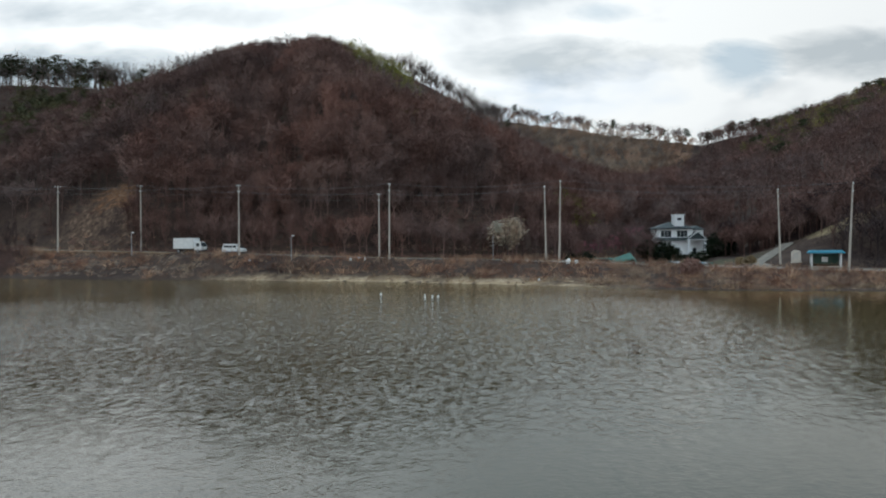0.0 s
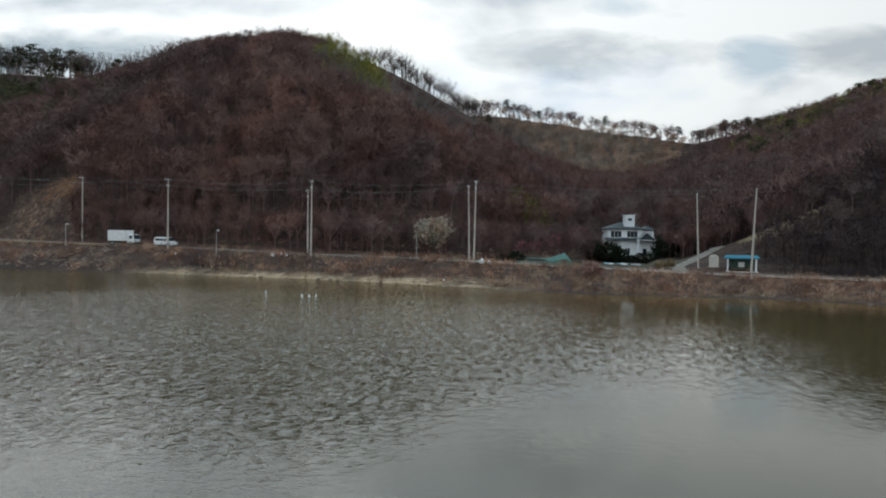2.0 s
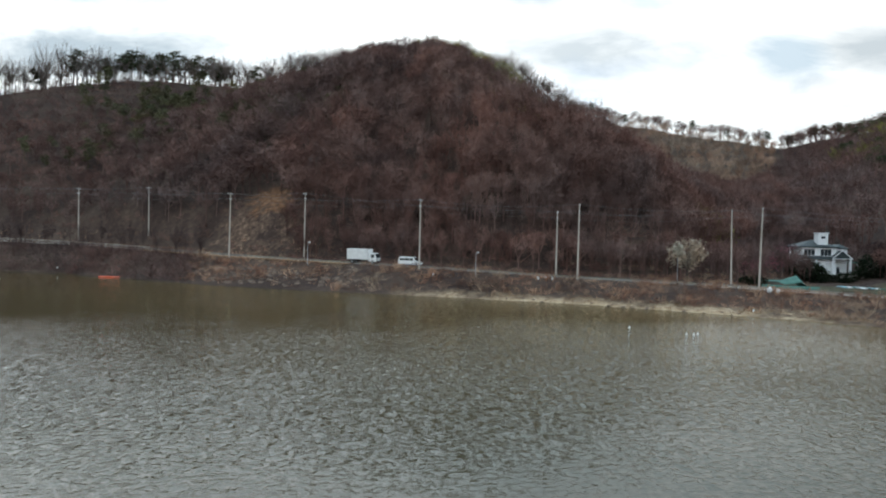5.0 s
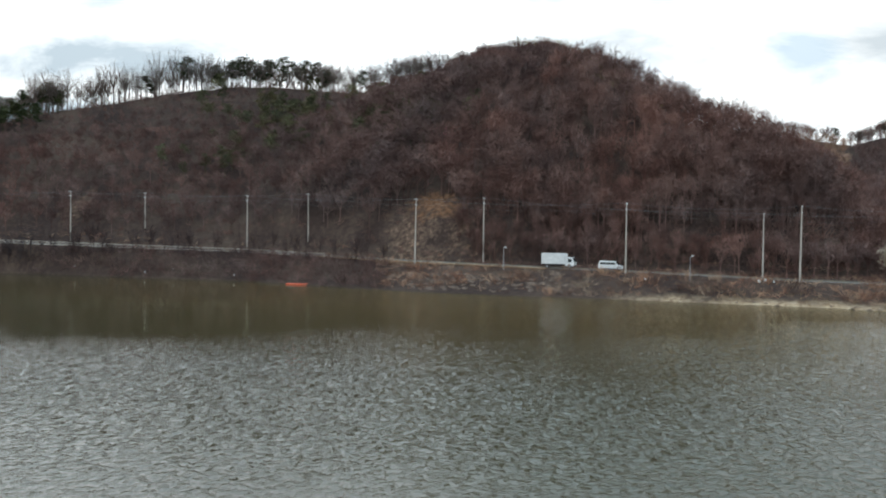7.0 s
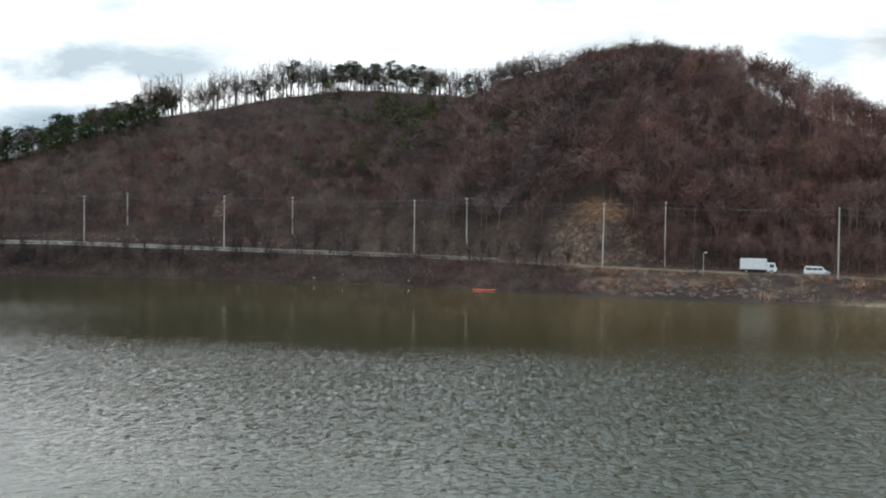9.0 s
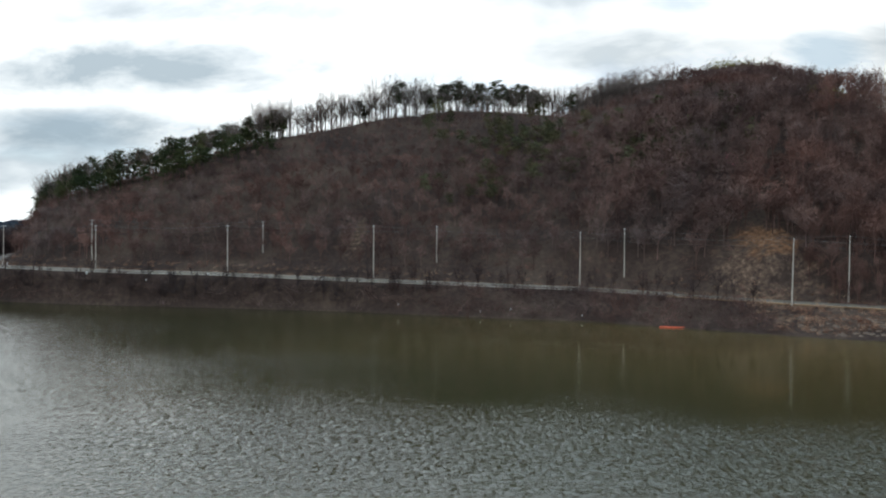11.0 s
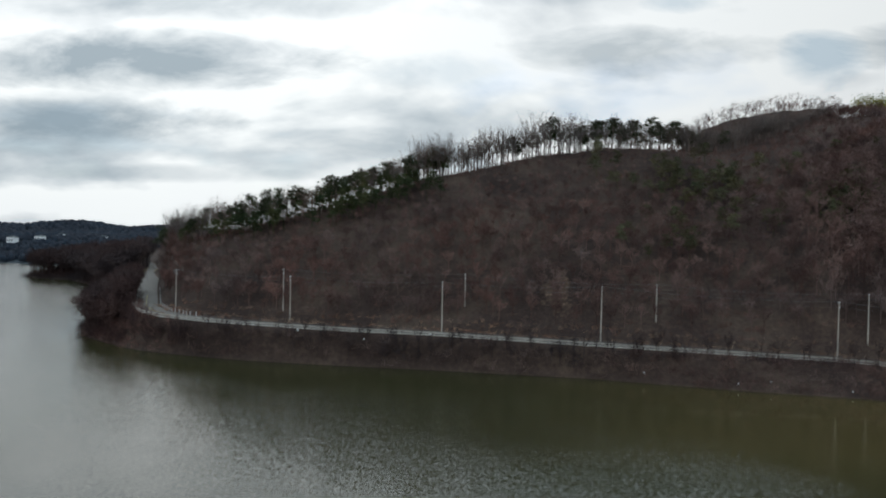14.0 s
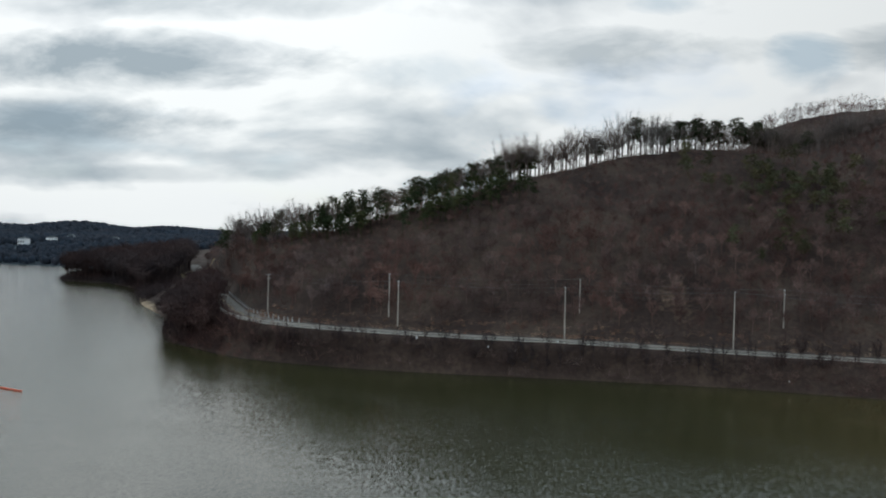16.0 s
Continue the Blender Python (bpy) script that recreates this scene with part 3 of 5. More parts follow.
def box(bm, x0, x1, y0, y1, z0, z1, bevel=0.0):
    r = bmesh.ops.create_cube(bm, size=1.0)
    for v in r["verts"]:
        v.co = Vector(((x0 + x1) / 2 + v.co.x * (x1 - x0), (y0 + y1) / 2 + v.co.y * (y1 - y0), (z0 + z1) / 2 + v.co.z * (z1 - z0)))
    if bevel:
        es = {e for v in r["verts"] for e in v.link_edges}
        bmesh.ops.bevel(bm, geom=list(es), offset=bevel, segments=2, affect="EDGES")
    return bm


def tube(bm, p, q, r0, r1, n=8):
    p, q = Vector(p), Vector(q)
    m = Matrix.Translation((p + q) / 2) @ (q - p).to_track_quat("Z", "Y").to_matrix().to_4x4()
    bmesh.ops.create_cone(bm, cap_ends=True, segments=n, radius1=r0, radius2=r1, depth=(q - p).length, matrix=m)
    return bm


def solid(bm, verts, faces):
    vs = [bm.verts.new(v) for v in verts]
    for f in faces:
        bm.faces.new([vs[k] for k in f])
    bmesh.ops.recalc_face_normals(bm, faces=bm.faces[:])
    return bm


# ---- plants, as arrays of triangles ----
rng = np.random.default_rng(7)


class Plant:
    """Collects corners and triangles of one plant."""

    def __init__(self):
        self.v, self.t = [], []

    def prism(self, p, q, r0, r1, n=3):
        p, q = np.array(p, float), np.array(q, float)
        d = (q - p) / np.linalg.norm(q - p)
        a = np.cross(d, (0.3, 0.9, 0.2))
        a /= np.linalg.norm(a)
        c = np.cross(d, a)
        k = len(self.v)
        for s in range(n):
            w = 2 * math.pi * s / n
            o = math.cos(w) * a + math.sin(w) * c
            self.v += [p + o * r0, q + o * r1]
        for s in range(n):
            i, j = k + 2 * s, k + 2 * ((s + 1) % n)
            self.t += [(i, j, j + 1), (i, j + 1, i + 1)]

    def sliver(self, p, d, length, width):
        p, d = np.array(p, float), np.array(d, float)
        d /= np.linalg.norm(d)
        a = np.cross(d, rng.normal(size=3))
        a /= np.linalg.norm(a)
        k = len(self.v)
        self.v += [p - a * width / 2, p + a * width / 2, p + d * length]
        self.t.append((k, k + 1, k + 2))

    def leaf(self, p, size):
        k = len(self.v)
        for _ in range(3):
            self.v.append(np.array(p) + rng.normal(size=3) * size * (0.62, 0.62, 0.4))
        self.t.append((k, k + 1, k + 2))

    def arrays(self):
        return np.array(self.v), np.array(self.t, np.int64)


def bare_tree(h, spread, limbs, twigs, width, forked=0.35, wood=None, crown=None, fine=True):
    """A leafless tree: a tapered trunk that forks into rising limbs, and a haze of twigs round them."""
    wood = wood or Plant()
    crown = crown or wood
    lean = rng.normal(size=2) * 0.035 * h
    fork = np.array([lean[0] * 0.4, lean[1] * 0.4, h * (forked + 0.1 * rng.random())])
    wood.prism((0, 0, -0.5), fork, 0.017 * h, 0.012 * h)
    tips = []
    for k in range(limbs):
        w = 2 * math.pi * (k + rng.random() * 0.7) / limbs
        out = spread * (0.45 + 0.55 * rng.random())
        rise = h * (0.72 + 0.28 * rng.random()) if k else h
        start = fork * (0.75 + 0.3 * rng.random())
        tip = np.array([math.cos(w) * out + lean[0], math.sin(w) * out + lean[1], rise])
        if k == 0:
            tip[:2] = lean
        mid = start * 0.45 + tip * 0.55 + np.array([math.cos(w), math.sin(w), -0.4]) * 0.12 * out
        wood.prism(start, mid, 0.009 * h, 0.0055 * h)
        if fine:
            wood.prism(mid, tip, 0.0055 * h, 0.0018 * h)
        else:
            wood.sliver(mid, tip - mid, np.linalg.norm(tip - mid), 0.011 * h)
        tips.append((start, mid, tip))
    for k in range(twigs):
        s, m, tp = tips[rng.integers(len(tips))]
        f = rng.random() ** 0.7
        p = (s * (1 - f * 2) + m * f * 2) if f < 0.5 else (m * (2 - 2 * f) + tp * (2 * f - 1))
        if not fine:
            f = 0.35 + 0.65 * f
            p = (m * (2 - 2 * f) + tp * (2 * f - 1)) if f > 0.5 else (s * (1 - f * 2) + m * f * 2)
            p = p + rng.normal(size=3) * (0.055, 0.055, 0.04) * h
        d = rng.normal(size=3) + (tp - s) / np.linalg.norm(tp - s) * (0.5 if fine else 0.3) + (0, 0, 0.3)
        crown.sliver(p, d, h * (0.10 + 0.13 * rng.random()), width * (0.7 + 0.6 * rng.random()))
    return wood, crown


def shrub(h, stems, width):
    p = Plant()
    for k in range(stems):
        d = rng.normal(size=3) * (0.75, 0.75, 0.3) + (0, 0, 0.75)
        base = rng.normal(size=3) * (0.28, 0.28, 0) * h
        p.sliver(base + (0, 0, -0.1), d, h * (0.5 + 0.6 * rng.random()), width)
        p.sliver(base + d * 0.35 * h, d + rng.normal(size=3) * 0.7, h * 0.5, width * 0.8)
    return p


def pine_tree(h, clumps, leaves, size, wood=None, crown=None):
    """A pine with a bare lower trunk and a few flattened, ragged clumps of needles."""
    wood = wood or Plant()
    crown = crown or wood
    bend = rng.normal(size=2) * 0.05 * h
    mid = np.array([bend[0], bend[1], h * 0.55])
    top = np.array([bend[0] * 0.6, bend[1] * 0.6, h * 0.97])
    wood.prism((0, 0, -0.5), mid, 0.019 * h, 0.013 * h, 4)
    wood.prism(mid, top, 0.013 * h, 0.004 * h, 4)
    for k in range(clumps):
        f = 0.46 + 0.54 * (k + rng.random()) / clumps
        w = rng.random() * 6.28
        out = h * 0.20 * (1.3 - f) / 0.6 * (0.3 + 0.9 * rng.random())
        c = np.array([bend[0] + math.cos(w) * out, bend[1] + math.sin(w) * out, h * f])
        wood.prism((bend[0], bend[1], h * f - 0.05 * h), c, 0.005 * h, 0.002 * h)
        r = h * (0.055 + 0.06 * rng.random())
        for _ in range(leaves):
            crown.leaf(c + rng.normal(size=3) * r * (0.95, 0.95, 0.30), size * (0.6 + 0.8 * rng.random()))
    return wood, crown


def leafy_tree(h, clumps, leaves, size, wood=None, crown=None, width=0.36):
    wood, _ = bare_tree(h * 0.95, h * width, 6, 0, 0.05, 0.25, wood, Plant())
    crown = crown or wood
    for _ in range(clumps):
        d = rng.normal(size=3)
        d /= np.linalg.norm(d)
        c = np.array([0, 0, h * 0.66]) + d * (h * width, h * width, h * 0.32) * (0.55 + 0.45 * rng.random())
        for _ in range(leaves):
            crown.leaf(c + rng.normal(size=3) * h * 0.075, size * (0.6 + 0.8 * rng.random()))
    return wood, crown


def scatter(name, templates, at, sizes, mat, label, category="woods", squash=0.12):
    """One mesh of many plants: templates turned, sized and set down at the places given."""
    vs, ts, tones, off = [], [], [], 0
    pick = rng.integers(len(templates), size=len(at))
    for p, s, k in zip(at, sizes, pick):
        v, t = templates[k]
        w = rng.random() * 6.283
        c, n = math.cos(w), math.sin(w)
        wide = s * (1 + squash * rng.normal())
        q = np.empty_like(v)
        q[:, 0] = (v[:, 0] * c - v[:, 1] * n) * wide + p[0]
        q[:, 1] = (v[:, 0] * n + v[:, 1] * c) * wide + p[1]
        q[:, 2] = v[:, 2] * s + p[2]
        vs.append(q)
        ts.append(t + off)
        tones.append(np.full(len(v), rng.random()))
        off += len(v)
    ob = new(name, soup(name, np.concatenate(vs), np.concatenate(ts), mat, np.concatenate(tones)))
    return tagged(ob, label, category, kind="stuff")


def field(x0, x1, y0, y1, step, keep):
    """Places on the land on an uneven grid, where keep(x, y) says so."""
    gx, gy = np.meshgrid(np.arange(x0, x1, step), np.arange(y0, y1, step), indexing="ij")
    x = gx.ravel() + rng.uniform(-0.48, 0.48, gx.size) * step
    y = gy.ravel() + rng.uniform(-0.48, 0.48, gy.size) * step
    ok = keep(x, y)
    x, y = x[ok], y[ok]
    return np.stack([x, y, land(x, y) - 0.1], 1)


def scar(x, y):
    z = land(x, y)
    half = 11.0 * (1 - np.clip((z - 6) / 19, 0, 1)) + 4.2 * lumps(x, y, 0.42, 2.0)
    return (np.abs(x + 81.5) < half) & (z < 23) & (y < 240)


def built(x, y):
    house = (np.abs(x - 63.5) < 9.5) & (y > 200) & (y < 228)
    yard = (x > 26) & (x < 69) & (y > 135) & (y < 192 - 0.6 * np.abs(x - 56))
    side = (x > 50) & (x < 71) & (y > 120) & (y < 160)
    front = (np.abs(x - 61) < 11) & (y > 135) & (y < 204)
    return house | yard | side | front


def share(x, y):
    return (y - FOOT(x)) / np.maximum(CREST(x) - FOOT(x), 8)


def north(x):
    """Where the ridge's own trees stand free of the wood below."""
    return np.interp(x, [-110, -82, -62, -40, -24, 20], [0.92, 0.98, 1.03, 1.04, 0.80, 0.70])


def fresh_zone(x, y):
    w = 0.35 * lumps(x, y, 0.11, 3.0) + 0.3 * lumps(x, y, 0.33, 1.0)
    fold = ((x + 22) / 12.5) ** 2 + ((y - 293) / 38) ** 2
    mouth = ((x - 36) / 6) ** 2 + ((y - 232) / 9) ** 2
    top = ((x + 45) / 13) ** 2 + ((y - 352) / 12) ** 2
    return np.minimum(np.minimum(fold, mouth), top + 0.35) + w < 1


def shoulder(x, y):
    """The hill's shoulder, where single trees stand against the sky."""
    d = y - RIB(x)
    return (x > -38) & (x < 18) & (d > -15) & (d < 75)


UNIT = [bare_tree(1.0, 0.34, 7, 210, 0.016, 0.4, fine=False)[0].arrays() for _ in range(7)]
POLEWOOD = [bare_tree(1.0, 0.25, 6, 250, 0.011, 0.40, fine=False)[0].arrays() for _ in range(5)]
SHRUBS = [shrub(1.0, 26, 0.03).arrays() for _ in range(5)]
TUFTS = [shrub(1.0, 18, 0.06).arrays() for _ in range(5)]
PINES = [pine_tree(1.0, 13, 30, 0.055)[0].arrays() for _ in range(5)]
SPARE = [bare_tree(1.0, 0.36, 5, 72, 0.019, fine=False)[0].arrays() for _ in range(6)]


def round_crown(leaves, size):
    """A far tree: a short trunk under a lumpy crown with ragged leaves."""
    p = Plant()
    p.prism((0, 0, -0.3), (0, 0, 0.5), 0.03, 0.02)
    k = len(p.v)
    p.v.append(np.array((0.0, 0.0, 0.95)))
    for z, r in ((0.8, 0.3), (0.45, 0.46), (0.1, 0.36)):
        for s in range(6):
            w = 1.047 * s + rng.random() * 0.5
            o = r * (0.75 + 0.5 * rng.random())
            p.v.append(np.array((math.cos(w) * o, math.sin(w) * o, z + 0.1 * rng.normal())))
    for s in range(6):
        q = (s + 1) % 6
        p.t.append((k, k + 1 + s, k + 1 + q))
        for row in (1, 7):
            p.t += [(k + row + s, k + row + 6 + s, k + row + 6 + q), (k + row + s, k + row + 6 + q, k + row + q)]
    for _ in range(leaves):
        d = rng.normal(size=3)
        d /= np.linalg.norm(d)
        p.leaf((0, 0, 0.55) + d * (0.44, 0.44, 0.42), size)
    return p.arrays()


FARTREE = [round_crown(9, 0.11) for _ in range(4)]
LEAFY = [leafy_tree(1.0, 22, 11, 0.045)[0].arrays() for _ in range(4)]

hill = field(-346, 150, 165, 470, 4.15, lambda x, y: (share(x, y) > 0.03) & (share(x, y) < north(x)) & ~scar(x, y) & ~built(x, y) & ~fresh_zone(x, y) & ~shoulder(x, y))
tall = 8.6 + 2.6 * rng.random(len(hill)) + 1.2 * lumps(hill[:, 0], hill[:, 1], 0.08, 4.0)
west = smooth((-95 - hill[:, 0]) / 40)
tall *= 1 - 0.38 * west
tall *= 1 - 0.35 * smooth((share(hill[:, 0], hill[:, 1]) - 0.45) / 0.2) * np.interp(hill[:, 0], [-92, -66, -30, 5], [1, 0, 0, 1])
tall *= 1 - 0.42 * smooth((share(hill[:, 0], hill[:, 1]) - 0.62) / 0.2) * (hill[:, 0] < -70)
tall *= 1 - 0.55 * smooth((26 - np.abs(hill[:, 1] - RIB(hill[:, 0]) + 5)) / 9) * smooth((hill[:, 0] + 52) / 22) * (hill[:, 0] < 22)
tall *= 1 - 0.3 * smooth((hill[:, 1] - RIB(hill[:, 0]) - 12) / 8) * smooth((hill[:, 0] + 46) / 20) * (hill[:, 0] < 26)
tall *= 1 - 0.28 * (np.abs(hill[:, 0] + 50) < 18) * (share(hill[:, 0], hill[:, 1]) > 0.7)
tall *= 1 - 0.3 * smooth((share(hill[:, 0], hill[:, 1]) - 0.68) / 0.16) * np.interp(hill[:, 0], [-100, -84, -58, -46], [0, 1, 1, 0])
slim = (hill[:, 0] > -70) & (share(hill[:, 0], hill[:, 1]) < 0.42)
scatter("hillside_woods", UNIT, hill[~slim], tall[~slim], WOODS, "dense bare brown woods covering the hillside")
scatter("hillside_woods", POLEWOOD, hill[slim], tall[slim] * 1.1, RUSTY, "slim bare trees standing close on the lower slope")
brush = field(-346, 110, 165, 430, 3.4, lambda x, y: (share(x, y) > 0.0) & (((share(x, y) < 1.0) & ((y < 300) | ((x < -66) & (share(x, y) > 0.66)))) | ((share(x, y) > 0.9) & (share(x, y) < 1.06) & (x > -56) & (x < -28))) & ~built(x, y) & ~shoulder(x, y) & (~scar(x, y) | ((lumps(x, y, 0.55, 6.0) > -0.15) & (rng.random(len(x)) < 0.75))))
scatter("hillside_brush", SHRUBS, brush, (1.3 + 1.3 * rng.random(len(brush))) * (1 + 0.9 * smooth((brush[:, 0] + 75) / 20) * (share(brush[:, 0], brush[:, 1]) < 0.5)), RUSTY, "low bare brush under the hillside woods", "brush")
behind = field(-128, -40, 378, 412, 4.8, lambda x, y: land(x, y) > 58)
scatter("back_woods", SPARE, behind, 6.5 + 2.5 * rng.random(len(behind)), WOODS, "bare brown woods on the back of the hill")
spur_wood = field(60, 340, 150, 620, 5.2, lambda x, y: ((x - AXIS(y)) > np.where(y > 245, 1, 16)) & (y > 168) & ~built(x, y))
scatter("valley_woods", SPARE, spur_wood, 8.0 + 3 * rng.random(len(spur_wood)), WOODS, "bare brown woods on the far side of the valley")
rear = field(0, 230, 440, 594, 6.0, lambda x, y: (x < AXIS(y) - 2) & (share(x, y) > 1.0) & (rng.random(len(x)) < 0.85))
scatter("saddle_woods", UNIT, rear, 5.5 + 4.5 * rng.random(len(rear)), PALE_SUNLIT_WOODS, "thin pale bare trees on the open sunlit saddle slope")
saddle_brush = field(0, 230, 450, 595, 4.2, lambda x, y: (x < AXIS(y) - 2) & (share(x, y) > 1.02))
scatter("saddle_brush", TUFTS, saddle_brush, 1.2 + 1.2 * rng.random(len(saddle_brush)), PALE_SUNLIT_WOODS, "dry tan brush on the open sunlit saddle slope", "brush")
spur_pine = field(150, 360, 380, 660, 8.0, lambda x, y: ((x - AXIS(y)) > 40) & (lumps(x, y, 0.045, 7.0) > 0.12) & (rng.random(len(x)) < 0.7))
scatter("pine_grove", PINES, spur_pine, 8 + 4 * rng.random(len(spur_pine)), PINE, "dark green pines in patches on the valley slope")
back_rows = field(10, 330, 594, 612, 7.0, lambda x, y: rng.random(len(x)) < 0.75)
scatter("ridge_woods", UNIT, back_rows, 9 + 4 * rng.random(len(back_rows)), WOODS, "thin bare trees along the far saddle ridge")
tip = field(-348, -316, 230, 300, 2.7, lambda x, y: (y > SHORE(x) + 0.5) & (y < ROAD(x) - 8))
scatter("headland_woods", UNIT, tip, 9.0 + 3.5 * rng.random(len(tip)), SHADED_WOODS, "dark bare trees crowded on the headland")
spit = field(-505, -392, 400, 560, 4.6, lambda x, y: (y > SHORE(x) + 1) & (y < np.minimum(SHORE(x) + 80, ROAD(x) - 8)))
scatter("promontory_woods", UNIT, spit, 12.5 + 4.5 * rng.random(len(spit)), SHADED_WOODS, "dark bare trees on a low promontory in the lake")
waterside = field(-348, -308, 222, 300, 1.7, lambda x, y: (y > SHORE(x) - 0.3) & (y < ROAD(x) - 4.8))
scatter("headland_brush", SHRUBS, waterside, np.where(waterside[:, 1] > ROAD(waterside[:, 0]) - 10, 0.9, 2.4) * (1 + 0.9 * rng.random(len(waterside))), SHADED_WOODS, "dark tangled brush down to the headland's waterline", "brush")
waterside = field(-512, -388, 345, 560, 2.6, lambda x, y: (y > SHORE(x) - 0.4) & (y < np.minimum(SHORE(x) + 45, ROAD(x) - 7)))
scatter("promontory_brush", SHRUBS, waterside, 3.2 + 2.6 * rng.random(len(waterside)), SHADED_WOODS, "dark tangled brush down to the promontory's waterline", "brush")
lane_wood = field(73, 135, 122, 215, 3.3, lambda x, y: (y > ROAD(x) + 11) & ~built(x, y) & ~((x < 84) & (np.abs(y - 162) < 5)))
scatter("slope_woods", SPARE, lane_wood, 5.5 + 3.5 * rng.random(len(lane_wood)), SHADED_WOODS, "dark bare trees on the slope beside the lane")
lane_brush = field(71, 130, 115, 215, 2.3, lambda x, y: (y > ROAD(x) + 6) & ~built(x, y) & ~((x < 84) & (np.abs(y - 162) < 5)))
scatter("slope_brush", SHRUBS, lane_brush, 1.5 + 1.5 * rng.random(len(lane_brush)), SHADED_WOODS, "low dark brush on the slope beside the lane", "brush")
crest_brush = field(-345, -62, 262, 370, 2.3, lambda x, y: np.abs(y - CREST(x) - 1) < 4)
scatter("ridge_brush", SHRUBS, crest_brush, (1.0 + 1.0 * rng.random(len(crest_brush))) * (1 + 1.5 * smooth((-222 - crest_brush[:, 0]) / 14)), WOODS, "low bare brush along the ridge", "brush")
west_far = field(-415, -318, 262, 520, 6.0, lambda x, y: (share(x, y) > 0.02) & (share(x, y) < 1.2) & (((x + 387) / 20) ** 2 + ((y - 425) / 24) ** 2 > 1))
straw_field = field(-412, -362, 398, 452, 1.8, lambda x, y: (((x + 387) / 20) ** 2 + ((y - 425) / 24) ** 2 < 1) & (y > ROAD(x) + 5))
scatter("straw_field", TUFTS, straw_field, 0.5 + 0.5 * rng.random(len(straw_field)), REED, "straw-coloured dead grass field beside the road", "grass")
scatter("hillside_woods", UNIT, west_far, 5 + 3 * rng.random(len(west_far)), WOODS, "bare brown woods on the low end of the hill")
FAR_HOUSES = [(-768, 1005), (-758, 884), (-733, 897), (-690, 960)]


def cleared(x, y):
    """Strips kept free of trees so the camera sees the far houses."""
    return np.any([(np.abs(x - hx) < 13) & (y > hy - 75) & (y < hy + 10) for hx, hy in FAR_HOUSES], axis=0)


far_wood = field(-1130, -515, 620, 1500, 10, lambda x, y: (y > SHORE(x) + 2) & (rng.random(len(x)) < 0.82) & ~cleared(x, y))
scatter("far_woods", FARTREE, far_wood, (9.5 + 3.5 * rng.random(len(far_wood))) * (0.6 + 0.4 * smooth((far_wood[:, 1] - 700) / 400)), FAR_HAZE, "woods on distant lakeside hills blued with haze")

green = field(-168, -66, 222, 305, 6.0, lambda x, y: (lumps(x, y, 0.09, 9.0) > -0.45) & (rng.random(len(x)) < 0.5) & (share(x, y) > 0.3) & (share(x, y) < np.interp(x, [-128, -112], [0.9, 0.66])) & ~scar(x, y))
near = field(-112, -80, 222, 320, 3.4, lambda x, y: (((x + 95) / 13) ** 2 + ((land(x, y) - 38) / 8) ** 2 + 0.7 * lumps(x, y, 0.3, 2.0) < 1) & (rng.random(len(x)) < 0.7))
far_clump = field(-160, -122, 222, 320, 3.8, lambda x, y: (((x + 141) / 15) ** 2 + ((land(x, y) - 47) / 7) ** 2 + 0.8 * lumps(x, y, 0.3, 6.0) < 1) & (rng.random(len(x)) < 0.6))
green = np.concatenate([green, near, far_clump])
scatter("pine_grove", PINES, green, 5.5 + 3 * rng.random(len(green)), OLIVE, "scattered olive-green pines among bare woods")
green = field(-335, -222, 240, 300, 3.6, lambda x, y: (share(x, y) > 0.72) & (share(x, y) < 1.0) & (rng.random(len(x)) < 0.55))
scatter("pine_grove", PINES, green, 6 + 3.5 * rng.random(len(green)), PINE, "dark green pines crowding the low end of the ridge")
fresh = field(-64, 45, 215, 405, 4.2, fresh_zone)
scatter("greening_trees", LEAFY, fresh, 7 + 3 * rng.random(len(fresh)), GREENING, "trees with yellow-green new leaves on the hillside")
fresh = field(190, 400, 400, 560, 10, lambda x, y: (lumps(x, y, 0.05, 4.0) > -0.25) & (land(x, y) > 50))
scatter("greening_trees", LEAFY, fresh, 8 + 3 * rng.random(len(fresh)), GREENING, "trees with yellow-green new leaves high on the slope")

# ---- scrub of the banks ----
low_bank = field(-90, 125, 40, 190, 1.2, lambda x, y: (y > SHORE(x) + 1.2 + 2.2 * smooth((x + 46) / 12) * (1 - smooth((x - 14) / 14))) & (y < ROAD(x) - np.where(x < -52, 6.3, 4.6)) & (rng.random(len(x)) < 0.85) & ~((x > -76) & (x < -46) & (y < SHORE(x) + 6) & (rng.random(len(x)) < 0.6)))
scatter("bank_scrub", SHRUBS + TUFTS, low_bank, 0.6 + 1.5 * rng.random(len(low_bank)) ** 2.5 + 0.9 * np.clip(lumps(low_bank[:, 0], low_bank[:, 1], 0.4, 3.0), 0, 1), SCRUB, "dry reddish-brown scrub on the lake bank", "scrub")
reeds = field(-30, 110, 40, 160, 1.1, lambda x, y: (y > SHORE(x) + 0.2) & (y < SHORE(x) + 5.5) & (lumps(x, y, 0.33, 2.0) > 0.0))
scatter("bank_reeds", TUFTS, reeds, 0.4 + 0.5 * rng.random(len(reeds)), REED, "straw-coloured dead grass along the water's edge", "grass")
high_bank = field(-345, -88, 150, 262, 1.75, lambda x, y: (y > SHORE(x) + 0.4) & (y < ROAD(x) - 5.0))
scatter("bank_brush", SHRUBS, high_bank, 1.3 + 1.9 * rng.random(len(high_bank)) + 0.8 * (rng.random(len(high_bank)) < 0.25), WOODS, "tangled bare brown brush on the steep bank", "brush")
